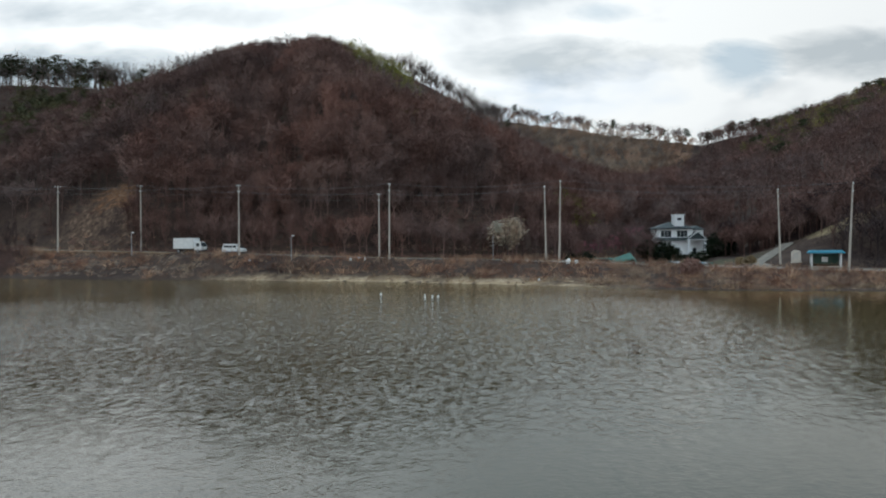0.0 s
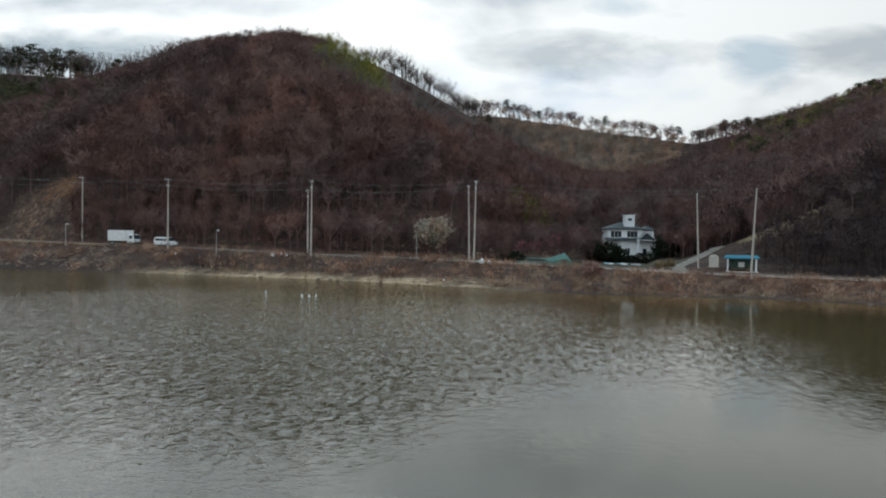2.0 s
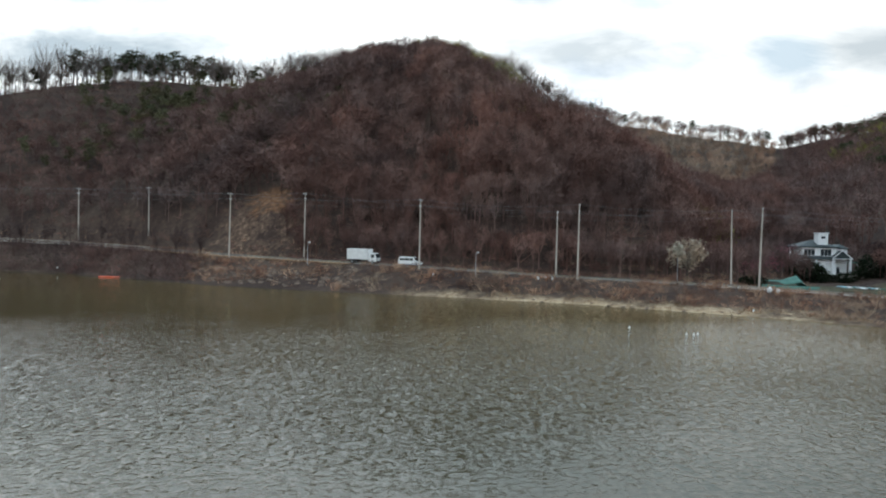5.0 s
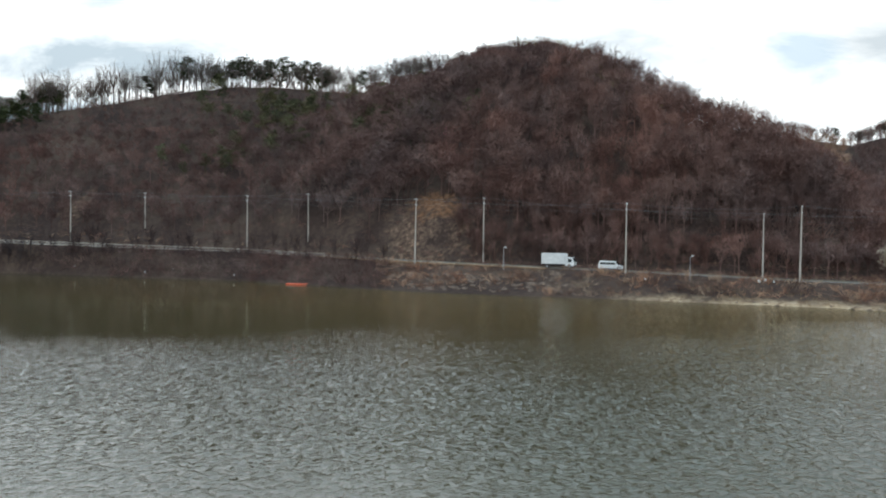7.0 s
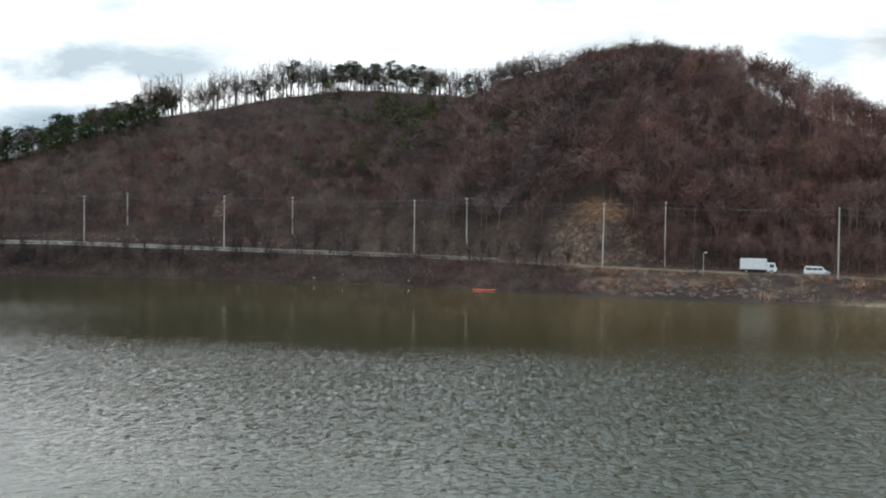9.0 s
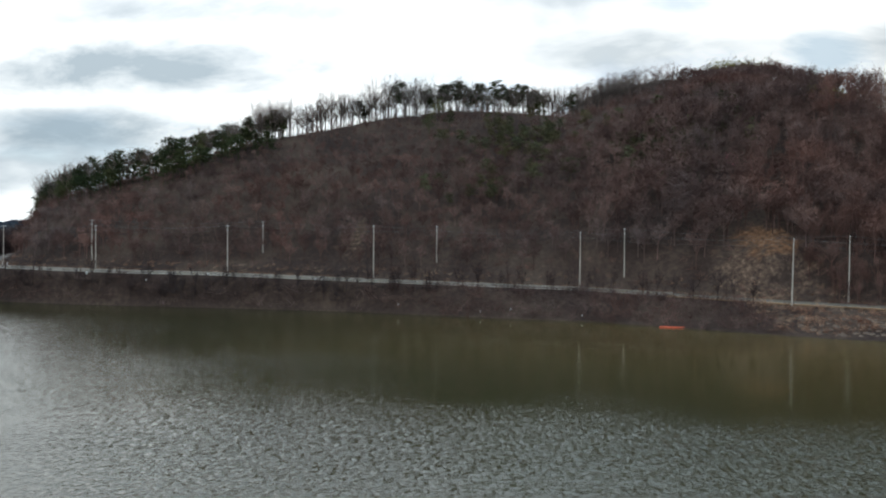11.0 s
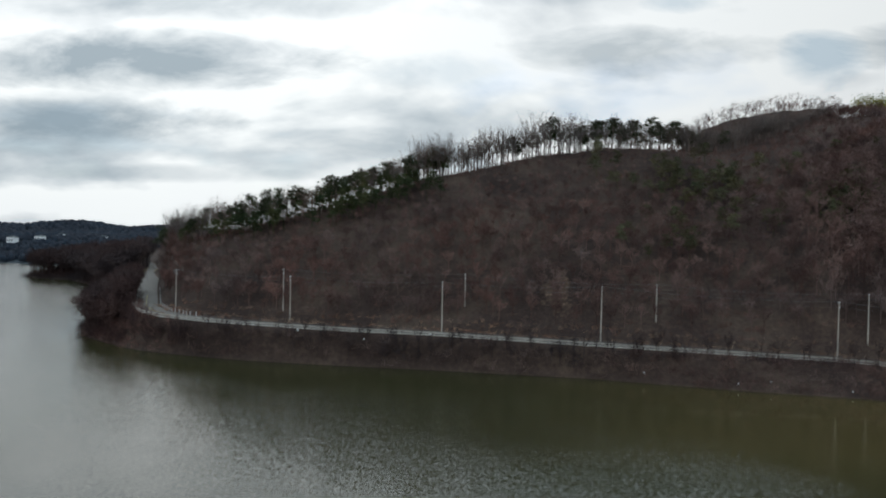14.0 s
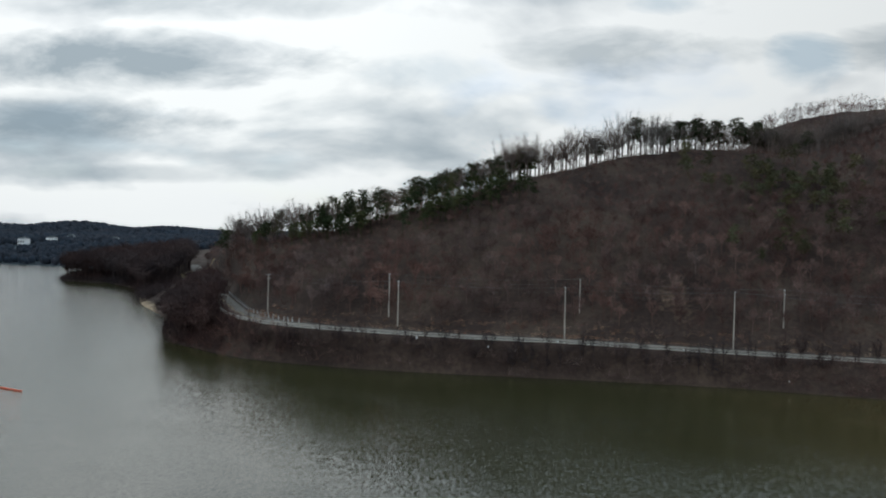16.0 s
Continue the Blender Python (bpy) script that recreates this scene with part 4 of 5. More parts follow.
thicket = field(14, 150, 150, 500, 3.75, lambda x, y: ~built(x, y) & (y > ROAD(x) + 9) & (share(x, y) < 0.06) & (x < np.where(y < 240, 110, AXIS(y) + 5)))
scatter("thicket", POLEWOOD, thicket, 4.4 + 3.4 * rng.random(len(thicket)) + 2.0 * smooth((thicket[:, 1] - 225) / 30), WOODS, "brown leafless thicket round the house and lane", "thicket")
thicket = field(69.5, 83, 168, 206, 2.6, lambda x, y: rng.random(len(x)) < 0.8)
scatter("thicket", UNIT, thicket, 5 + 3 * rng.random(len(thicket)), WOODS, "brown leafless thicket beside the house", "thicket")
foot_trees = field(-76, 14, 160, 215, 2.7, lambda x, y: (share(x, y) > -0.035) & (share(x, y) < 0.12) & (y > ROAD(x) + 6) & ~scar(x, y))
scatter("foot_woods", POLEWOOD, foot_trees, 4.5 + 3.5 * rng.random(len(foot_trees)), RUSTY, "slender bare saplings at the foot of the wooded slope")
foot_brush = field(-74, 14, 160, 215, 2.3, lambda x, y: (share(x, y) > -0.06) & (share(x, y) < 0.2) & ~scar(x, y))
scatter("foot_brush", SHRUBS, foot_brush, 1.0 + 1.2 * rng.random(len(foot_brush)), RUSTY, "bare reddish brush at the foot of the wooded slope", "brush")
inner = field(-320, 60, 150, 250, 2.1, lambda x, y: (y > ROAD(x) + 4.6) & (y < FOOT(x) + 3) & ~built(x, y))
scatter("verge_brush", SHRUBS, inner, 0.7 + 0.9 * rng.random(len(inner)), SCRUB, "low dry brush along the foot of the hill", "brush")


# ---- trees along the ridge, each a thing ----
def grown(name, maker, label, category, wood_mat, crown_mat, crown_label, group):
    wood, crown = maker
    ob = new(name)
    tagged(ob, label, category, group)
    for piece, nm, mat, lb in ((wood, "trunk", wood_mat, ""), (crown, "crown", crown_mat, crown_label)):
        v, t = piece.arrays()
        c = new(nm, soup(nm, v, t, mat, np.full(len(v), rng.random())))
        c.parent = ob
        if lb:
            c["label"] = lb
    return ob


BARE = [grown("bare_tree", bare_tree(12.6, 3.9 + 1.1 * rng.random(), 10, 640, 0.027, 0.42, Plant(), Plant()), "tall slender leafless tree on the hill's ridge", "tree", BARK, HAZY_TWIG, "fine grey-brown twigs", "trees along the ridge") for _ in range(6)]
FIRS = [grown("pine_tree", pine_tree(12.0, 17, 60, 0.46, Plant(), Plant()), "dark green pine with a bare trunk on the ridge", "tree", BARK, PINE, "ragged clumps of dark needles", "pines along the ridge") for _ in range(5)]
used = set()


def plant_tree(kinds, x, y, size):
    first = [k for k in kinds if k.name not in used]
    base = first[0] if first else kinds[int(rng.integers(len(kinds)))]
    m = pose(x, y, float(land(x, y)) - 0.2, 0, 0, rng.random() * 360) @ Matrix.Diagonal((size, size, size * (0.9 + 0.25 * rng.random()), 1))
    if first:
        used.add(base.name)
        base.matrix_basis = m
    else:
        ob = copy_thing(base, Matrix.Identity(4))
        ob.matrix_basis = m


def crest_row(x0, x1, step, pines, size, back=7.0, fore=4.0):
    x = x0
    while x < x1:
        kinds = FIRS if rng.random() < pines else BARE
        plant_tree(kinds, x + rng.normal() * 0.5, float(CREST(x)) + rng.uniform(-fore, back), size * (0.8 + 0.35 * rng.random()))
        x += step * (0.6 + 0.8 * rng.random())


crest_row(-356, -300, 1.7, 0.2, 0.95)
crest_row(-300, -222, 1.15, 0.55, 0.84)
crest_row(-232, -172, 1.3, 0.05, 1.08)
crest_row(-174, -128, 1.1, 0.55, 0.9)
crest_row(-134, -92, 1.35, 0.06, 0.9)
crest_row(-106, -88, 1.1, 0.02, 0.86, 2.0, 7.0)
crest_row(-88, -68, 1.1, 0.0, 0.56, 1.0, 7.0)
crest_row(-68, -46, 1.2, 0.0, 0.42, 1.0, 7.0)
crest_row(-46, -34, 2.2, 0.0, 0.5)
crest_row(-34, -18, 1.5, 0.1, 0.62)
crest_row(-18, 30, 1.15, 0.0, 0.86)
crest_row(30, 62, 1.8, 0.1, 0.7)
x = -46.0
while x < 16:
    size = 0.5 + 0.36 * smooth((x + 42) / 20)
    plant_tree(BARE, x + rng.normal() * 0.6, float(RIB(x)) + rng.uniform(-5, 7), float(size) * (0.8 + 0.35 * rng.random()))
    x += 1.1 + 0.7 * rng.random()
x = 20.0
while x < 320:
    kinds = FIRS if rng.random() < 0.22 + 0.3 * (x > 215) else BARE
    plant_tree(kinds, x, 600 + rng.uniform(-5, 8), 0.72 + 0.3 * rng.random())
    x += 4.5 + 5 * rng.random()

hazy = field(-350, 60, 262, 445, 2.2, lambda x, y: (y > CREST(x) - 4) & (y < CREST(x) + 11) & (rng.random(len(x)) < 0.5))
rib_haze = field(-40, 16, 235, 292, 2.4, lambda x, y: (np.abs(y - RIB(x) - 1) < 5) & (rng.random(len(x)) < 0.22))
hazy = np.concatenate([hazy, rib_haze])
SLENDER = [bare_tree(1.0, 0.34, 7, 100, 0.0032, 0.42)[0].arrays() for _ in range(5)]
scatter("ridge_thicket", SLENDER, hazy, np.interp(hazy[:, 0], [-345, -290, -230, -104, -84, -40, -20, 60], [7.5, 7.5, 9.5, 9.0, 5.5, 4.5, 8.5, 8.5]) * (0.75 + 0.5 * rng.random(len(hazy))), HAZY_TWIG, "thin leafless trees crowding behind the ridge")

# ---- roadside trees on the bank ----
edge_x = np.arange(-318, -104, 0.8)
spots = np.array([beside(float(x), -5.3 - 1.4 * rng.random())[:2] for x in edge_x])
edge = np.stack([spots[:, 0], spots[:, 1], land(spots[:, 0], spots[:, 1]) - 0.1], 1)
scatter("roadside_brush", SHRUBS, edge, (0.7 + 1.9 * rng.random(len(edge)) ** 1.5) * np.clip(1.0 + 1.1 * lumps(edge[:, 0], edge[:, 1], 0.5, 5.0), 0.45, 1.9), SHADED_WOODS, "ragged dark brush along the road's edge", "brush")
SMALL = [grown("roadside_tree", bare_tree(5.5, 1.6, 5, 130, 0.06, 0.3, Plant(), Plant()), "small dark bare tree leaning over the lake bank", "tree", SHADED_WOODS, SHADED_WOODS, "thin bare twigs", "trees along the road") for _ in range(4)]
for k in range(110):
    x = -314 + 2.1 * k + rng.uniform(-2, 2)
    px, py, _, _ = beside(x, -5.6 - 1.5 * rng.random())
    plant_tree(SMALL, px, py, 0.75 + 0.5 * rng.random())
for k in range(38):
    px, py, _, _ = beside(-334 + 1.35 * k + rng.uniform(-1, 1), -5.4 - 3.0 * rng.random())
    plant_tree(SMALL, px, py, (1.45 - 0.5 * k / 38) * (0.75 + 0.5 * rng.random()))

ob = grown("blossom_tree", leafy_tree(8.2, 74, 28, 0.34, Plant(), Plant(), 0.42), "round pale-blossomed tree beside the road", "tree", BARK, PALE, "cream blossom", "")
ob.matrix_basis = pose(11.8, 157, float(land(11.8, 157)) - 0.2)
for x, y, h in ((46.5, 200, 8.0), (43, 195, 6.8), (39.5, 191, 5.6), (35, 186, 4.6), (49.5, 205, 5.5), (31, 182, 4.2), (-80, 232, 5.5), (-84, 236, 4.5)):
    ob = grown("pink_shrub", leafy_tree(h, 20, 16, 0.22, Plant(), Plant(), 0.42), "shrub with dusky pink blossom at the wood's edge", "shrub", BARK, PINK, "pink blossom", "pink shrubs")
    ob.matrix_basis = pose(x, y, float(land(x, y)) - 0.2)
for x, y, r in ((55.6, 206, 3.4), (69.2, 203, 3.7), (58.4, 207.5, 2.2), (61.2, 208, 1.3), (63.6, 207.5, 1.6), (66.2, 207, 2.0), (50.6, 204, 2.6), (28.6, 166, 1.9), (26.0, 167, 1.5), (36.3, 121.2, 1.7), (52.5, 208, 2.0), (54.3, 145, 1.0), (52.8, 146, 0.8)):
    p = Plant()
    for _ in range(int(300 + 130 * r * r)):
        d = rng.normal(size=3)
        d /= np.linalg.norm(d)
        p.leaf(d * r * (0.6 + 0.42 * rng.random()) * (1, 1, 0.92) + (0, 0, 0.72 * r), 0.24 + 0.07 * r)
    v, t = p.arrays()
    yellow = 140 < y < 160
    ob = new("garden_bush", soup("garden_bush", v, t, REED if yellow else RUSTY if y < 130 else EVERGREEN, np.full(len(v), rng.random())))
    ob.matrix_world = pose(x, y, float(land(x, y)) - 0.1)
    tagged(ob, "dry straw-coloured bush beside the lane" if yellow else "low brown bush on the bank" if y < 130 else "dark rounded bush near the road" if y < 175 else "clipped dark evergreen bush in front of the house", "bush", "garden bushes")

# ---- utility poles: place, top height, lean ----
POLES = [("G", 60.6, 122.5, 15.36, 2.6), ("Gf", 59.0, 143.3, 15.6, -2.2), ("F", 19.0, 138.0, 17.0, 0.9), ("Ff", 18.5, 151.4, 16.9, -1.0), ("E", -10.5, 147.0, 17.3, 0.3), ("Ef", -13.2, 158.8, 16.1, 0.0),
         ("D", -40.0, 156.3, 17.85, 0.1), ("C", -82.4, 172.4, 18.9, 0.8), ("Cf", -67.7, 180.4, 19.5, 0.2), ("B", -124.8, 190.8, 19.95, 0.2), ("Bf", -112.7, 203.4, 20.96, -0.2),
         ("A", -176.5, 205.6, 21.26, 0.3), ("Af", -161.0, 216.1, 21.37, 0.3), ("Z", -216.9, 210.3, 21.2, 0.0), ("Zf", -211.7, 224.9, 22.5, 0.4),
         ("Y", -260.7, 223.5, 21.0, 0.3), ("Yf", -263.6, 226.8, 22.7, 0.5), ("X", -302.4, 244.6, 20.9, 0.6)]
tops = {}
for key, x, y, top, lean in POLES:
    z = float(land(x, y)) - 0.3
    h = top - z
    p = thing("utility_pole", x, y, z, 0, "tall tapered grey concrete utility pole beside the road", "pole", "poles along the road", lean=(0, lean))
    part("shaft", tube(bmesh.new(), (0, 0, 0), (0, 0, h), 0.19, 0.10, 12), CONCRETE, p)
    heading = beside(x, 0)[3]
    c, n = math.cos(radians(heading + 90)), math.sin(radians(heading + 90))
    for drop, half in ((0.35, 0.8), (1.5, 0.45)):
        bm = bmesh.new()
        tube(bm, (-c * half, -n * half - 0.13, h - drop), (c * half, n * half - 0.13, h - drop), 0.05, 0.05, 6)
        arm = part("crossarm", bm, STEEL, p, "galvanised steel crossarm")
        for q in (-0.9, 0.0, 0.9):
            bm = bmesh.new()
            tube(bm, (c * half * q, n * half * q - 0.13, h - drop + 0.04), (c * half * q, n * half * q - 0.13, h - drop + 0.26), 0.055, 0.035, 6)
            part("insulator", bm, WHITE, arm, "white porcelain insulator")
    tops[key] = Vector((x + math.sin(radians(lean)) * h, y, z + h * math.cos(radians(lean))))


def cable(p, q, sag):
    v, f = [], []
    side = (q - p).cross(Vector((0, 0, 1))).normalized() * 0.013
    for k in range(9):
        t = k / 8
        at = p.lerp(q, t) - Vector((0, 0, sag * 4 * t * (1 - t)))
        v += [tuple(at + side), tuple(at - side), tuple(at + Vector((0, 0, 0.022)))]
    for k in range(8):
        a = 3 * k
        f += [(a + i, a + (i + 1) % 3, a + 3 + (i + 1) % 3, a + 3 + i) for i in range(3)]
    tagged(new("power_cable", mesh("power_cable", v, f, CABLE)), "thin grey cable slung between the concrete poles", "cable", "cables between the poles")


for row in (("G", "F", "E", "D", "C", "B", "A", "Z", "Y", "X"), ("Gf", "Ff", "Ef", "Cf", "Bf", "Af", "Zf", "Yf")):
    for a, c in zip(row, row[1:]):
        for drop, off in ((0.12, 0.75), (0.12, -0.75), (1.3, 0.0)):
            cable(tops[a] + Vector((0.1, off, -drop)), tops[c] + Vector((0.1, off, -drop)), 0.9)

# ---- guard rail along the lake side ----
g = thing("guard_rail", 0, 0, 0, 0, "pale steel guard rail on posts along the bank road", "guard rail")
bm = bmesh.new()
xs = np.arange(-319, -99.9, 4.0)
for a, c in zip(xs, xs[1:]):
    pa, pc = beside(a, -3.95), beside(c, -3.95)
    for dz in (0.52, 0.68):
        d = Vector((pc[0] - pa[0], pc[1] - pa[1], pc[2] - pa[2]))
        tube(bm, (pa[0], pa[1], pa[2] + 0.13 + dz), (pc[0], pc[1], pc[2] + 0.13 + dz), 0.075, 0.075, 6)
part("rail", bm, RAIL, g)
post = None
for a in xs:
    px, py, pz, turn = beside(a, -4.12)
    if post is None:
        post = part("post", box(bmesh.new(), -0.07, 0.07, -0.06, 0.06, -0.3, 0.9, 0.01), RAIL, g)
        q = post
    else:
        q = new("post", post.data)
        q.parent = g
    q.matrix_basis = pose(px, py, pz + 0.1, 0, 0, turn)

# white delineator posts on the bend
base = None
for k, x in enumerate(np.arange(-338, -288, 2.1)):
    px, py, pz, turn = beside(float(x), 4.4)
    if base is None:
        base = thing("marker_post", px, py, pz - 0.1, turn, "white roadside marker post with a dark band on the bend", "post", "marker posts on the bend")
        part("stem", tube(bmesh.new(), (0, 0, 0), (0, 0, 1.25), 0.11, 0.10, 8), WHITE, base)
        part("band", tube(bmesh.new(), (0, 0, 0.85), (0, 0, 1.0), 0.115, 0.115, 8), RUBBER, base, "dark band")
    else:
        copy_thing(base, pose(px, py, pz - 0.1, 0, 0, turn))


# ---- small road lamps ----
for x, y, top in ((-29.0, 151.0, 7.7), (-63.4, 163.5, 8.6)):
    z = float(land(x, y)) - 0.1
    h = top - z
    p = thing("road_lamp", x, y, z, 0, "short grey steel lamp post with a small head", "lamp post", "lamps along the road")
    part("post", tube(bmesh.new(), (0, 0, 0), (0, 0, h), 0.07, 0.05, 8), STEEL, p)
    part("arm", tube(bmesh.new(), (0, 0, h - 0.05), (0.35, -0.2, h + 0.12), 0.03, 0.03, 6), STEEL, p)
    part("head", box(bmesh.new(), 0.12, 0.62, -0.34, -0.08, h + 0.05, h + 0.27, 0.04), WHITE, p, "white lamp head")
p = thing("sign_post", 8.6, 151.5, float(land(8.6, 151.5)) - 0.1, 0, "thin grey steel post beside the blossom tree", "post")
part("post", tube(bmesh.new(), (0, 0, 0), (0, 0, 4.6), 0.06, 0.05, 8), STEEL, p)
part("cap", tube(bmesh.new(), (0, 0, 4.6), (0, 0, 4.68), 0.07, 0.02, 8), STEEL, p)


# ---- vehicles ----
def wheel(parent, x, y, r, w):
    t = part("wheel", tube(bmesh.new(), (x, y - w / 2, r), (x, y + w / 2, r), r, r, 18), RUBBER, parent, "black tyre")
    part("rim", tube(bmesh.new(), (x, y - w / 2 - 0.015, r), (x, y + w / 2 + 0.015, r), r * 0.58, r * 0.58, 12), STEEL, t, "steel rim")


def profile(bm, outline, half, tuck=0.0):
    """A body out of a side outline (x, z), its upper part drawn in."""
    zs = [z for _, z in outline]
    lo, hi = min(zs), max(zs)
    rows = []
    for s in (-1, 1):
        rows.append([bm.verts.new((x, s * (half - tuck * max(0, (z - lo) / (hi - lo) - 0.5) * 2), z)) for x, z in outline])
    n = len(outline)
    for k in range(n):
        bm.faces.new((rows[0][k], rows[0][(k + 1) % n], rows[1][(k + 1) % n], rows[1][k]))
    bm.faces.new(rows[0])
    bm.faces.new(rows[1])
    bmesh.ops.recalc_face_normals(bm, faces=bm.faces[:])
    bmesh.ops.bevel(bm, geom=bm.edges[:], offset=0.035, segments=2, affect="EDGES")
    return bm


def on_road(x, side):
    px, py, pz, turn = beside(x, side)
    return px, py, pz + 0.11, turn


px, py, pz, turn = on_road(-51.5, -1.6)
v = thing("box_truck", px, py, pz, turn, "white box truck with a ribbed cargo body on the road", "truck")
part("cargo_box", box(bmesh.new(), -3.4, 1.55, -1.05, 1.05, 0.85, 3.0, 0.03), WHITE, v)
for k in range(9):
    part("rib", box(bmesh.new(), -3.2 + 0.56 * k, -3.14 + 0.56 * k, -1.08, -1.052, 0.92, 2.92), WHITE, v)
part("cab", profile(bmesh.new(), [(1.62, 0.5), (3.45, 0.5), (3.5, 1.15), (3.12, 2.2), (1.62, 2.25)], 0.95, 0.1), WHITE, v)
part("windscreen", solid(bmesh.new(), [(3.50, -0.82, 1.25), (3.50, 0.82, 1.25), (3.17, 0.78, 2.12), (3.17, -0.78, 2.12), (3.46, -0.82, 1.25), (3.46, 0.82, 1.25), (3.13, 0.78, 2.12), (3.13, -0.78, 2.12)],
     [(0, 1, 2, 3), (4, 5, 6, 7), (0, 1, 5, 4), (2, 3, 7, 6), (0, 3, 7, 4), (1, 2, 6, 5)]), GLASS, v, "dark windscreen")
part("side_window", box(bmesh.new(), 2.2, 3.0, -0.965, -0.93, 1.3, 1.95, 0.01), GLASS, v, "dark side window")
part("chassis", box(bmesh.new(), -3.2, 3.2, -0.5, 0.5, 0.45, 0.84), RUBBER, v, "dark chassis")
part("bumper", box(bmesh.new(), 3.4, 3.56, -0.9, 0.9, 0.42, 0.66, 0.03), RUBBER, v, "dark bumper")
for s in (-0.85, 0.85):
    part("headlight", box(bmesh.new(), 3.47, 3.55, s * 0.85 - 0.14, s * 0.85 + 0.14, 0.78, 0.98, 0.02), GLASS, v, "headlight")
    for x in (-2.2, 2.55):
        wheel(v, x, s, 0.38, 0.24)

px, py, pz, turn = on_road(-41.5, -1.6)
v = thing("van", px, py, pz, turn, "white minivan with dark windows on the road", "car")
part("body", profile(bmesh.new(), [(-2.3, 0.35), (2.25, 0.35), (2.35, 0.85), (1.65, 1.05), (0.85, 1.85), (-2.1, 1.9), (-2.35, 1.1)], 0.9, 0.12), WHITE, v)
for x0, x1 in ((-1.95, -0.85), (-0.75, 0.1), (0.2, 0.95)):
    part("side_window", box(bmesh.new(), x0, x1, -0.895, -0.82, 1.18, 1.62, 0.015), GLASS, v, "dark side window")
part("windscreen", solid(bmesh.new(), [(1.62, -0.7, 1.12), (1.62, 0.7, 1.12), (0.98, 0.66, 1.76), (0.98, -0.66, 1.76), (1.66, -0.7, 1.15), (1.66, 0.7, 1.15), (1.02, 0.66, 1.79), (1.02, -0.66, 1.79)],
     [(0, 1, 2, 3), (4, 5, 6, 7), (0, 1, 5, 4), (2, 3, 7, 6), (0, 3, 7, 4), (1, 2, 6, 5)]), GLASS, v, "dark windscreen")
part("sill", box(bmesh.new(), -1.9, 1.9, -0.915, 0.915, 0.36, 0.5, 0.02), BLUISH, v, "blue-grey sill stripe")
for s in (-0.78, 0.78):
    for x in (-1.45, 1.5):
        wheel(v, x, s, 0.33, 0.22)

# ---- on the water ----
def boom(x0, y0, x1, y1, n, label):
    b = thing("float_boom", (x0 + x1) / 2, (y0 + y1) / 2, 0.0, math.degrees(math.atan2(y1 - y0, x1 - x0)), label, "float")
    length = math.hypot(x1 - x0, y1 - y0)
    for k in range(n):
        c = -length / 2 + length * (k + 0.5) / n
        half = length / n * 0.46
        o = 0.1 * math.sin(k * 2.1)
        part("float", tube(bmesh.new(), (c - half, o, 0.1), (c + half, o + 0.05, 0.1), 0.2, 0.2, 8), RED, b)
    part("rope", tube(bmesh.new(), (-length / 2, 0, 0.06), (length / 2, 0, 0.06), 0.03, 0.03, 5), RUBBER, b, "dark rope")


boom(-110.0, 170.2, -104.3, 169.4, 7, "orange-red floating boom lying along the shore")
boom(-352.0, 176.0, -332.4, 166.8, 22, "long orange-red floating boom out on the lake")
# plain posts in place of white shapes that look like wading birds
for x, y, h in ((-9.0, 104.5, 0.26), (-3.2, 98.6, 0.40), (-2.3, 98.6, 0.34), (-1.6, 99.4, 0.3)):
    b = thing("white_stand_in", x, y, 0, 0, "small white stand-in post in the water", "float", "marker floats")
    part("stick", tube(bmesh.new(), (0, 0, -0.5), (0, 0, h), 0.09, 0.07, 8), WHITE, b)
    part("collar", tube(bmesh.new(), (0, 0, -0.08), (0, 0, 0.12), 0.15, 0.13, 10), WHITE, b)
p = shrub(1.5, 20, 0.035)
v, t = p.arrays()
v = v * (0.55, 0.55, 1.25)
ob = new("drowned_bush", soup("drowned_bush", v, t, WOODS))
ob.matrix_world = pose(10.9, 50.4, 0)
tagged(ob, "dead bare bush standing out of the water", "bush")

# ---- stones and litter on the banks ----
STONES = []
for k in range(5):
    bm = bmesh.new()
    bmesh.ops.create_icosphere(bm, subdivisions=2, radius=0.5)
    for q in bm.verts:
        q.co *= 0.8 + 0.45 * rng.random()
        q.co.z *= 0.72
    me = bpy.data.meshes.new("stone")
    bm.to_mesh(me)
    bm.free()
    me.materials.append(STONE)
    STONES.append(me)
for k in range(190):
    if k < 125:
        x = rng.uniform(-84, -50)
        y = float(SHORE(x)) + rng.uniform(2.0, 11.0)
        s = rng.uniform(0.6, 1.4)
    else:
        x = rng.uniform(-25, 75)
        y = float(SHORE(x)) + rng.uniform(-0.2, 1.6)
        s = rng.uniform(0.25, 0.75)
    ob = new("stone", STONES[k % 5])
    ob.matrix_world = pose(x, y, float(land(x, y)) - 0.12 * s, rng.uniform(-15, 15), rng.uniform(-15, 15), rng.uniform(0, 360)) @ Matrix.Diagonal((s * 1.2, s, s * 0.8, 1))
    tagged(ob, "rough pale brown stone on the lake bank", "stone", "stones on the bank")
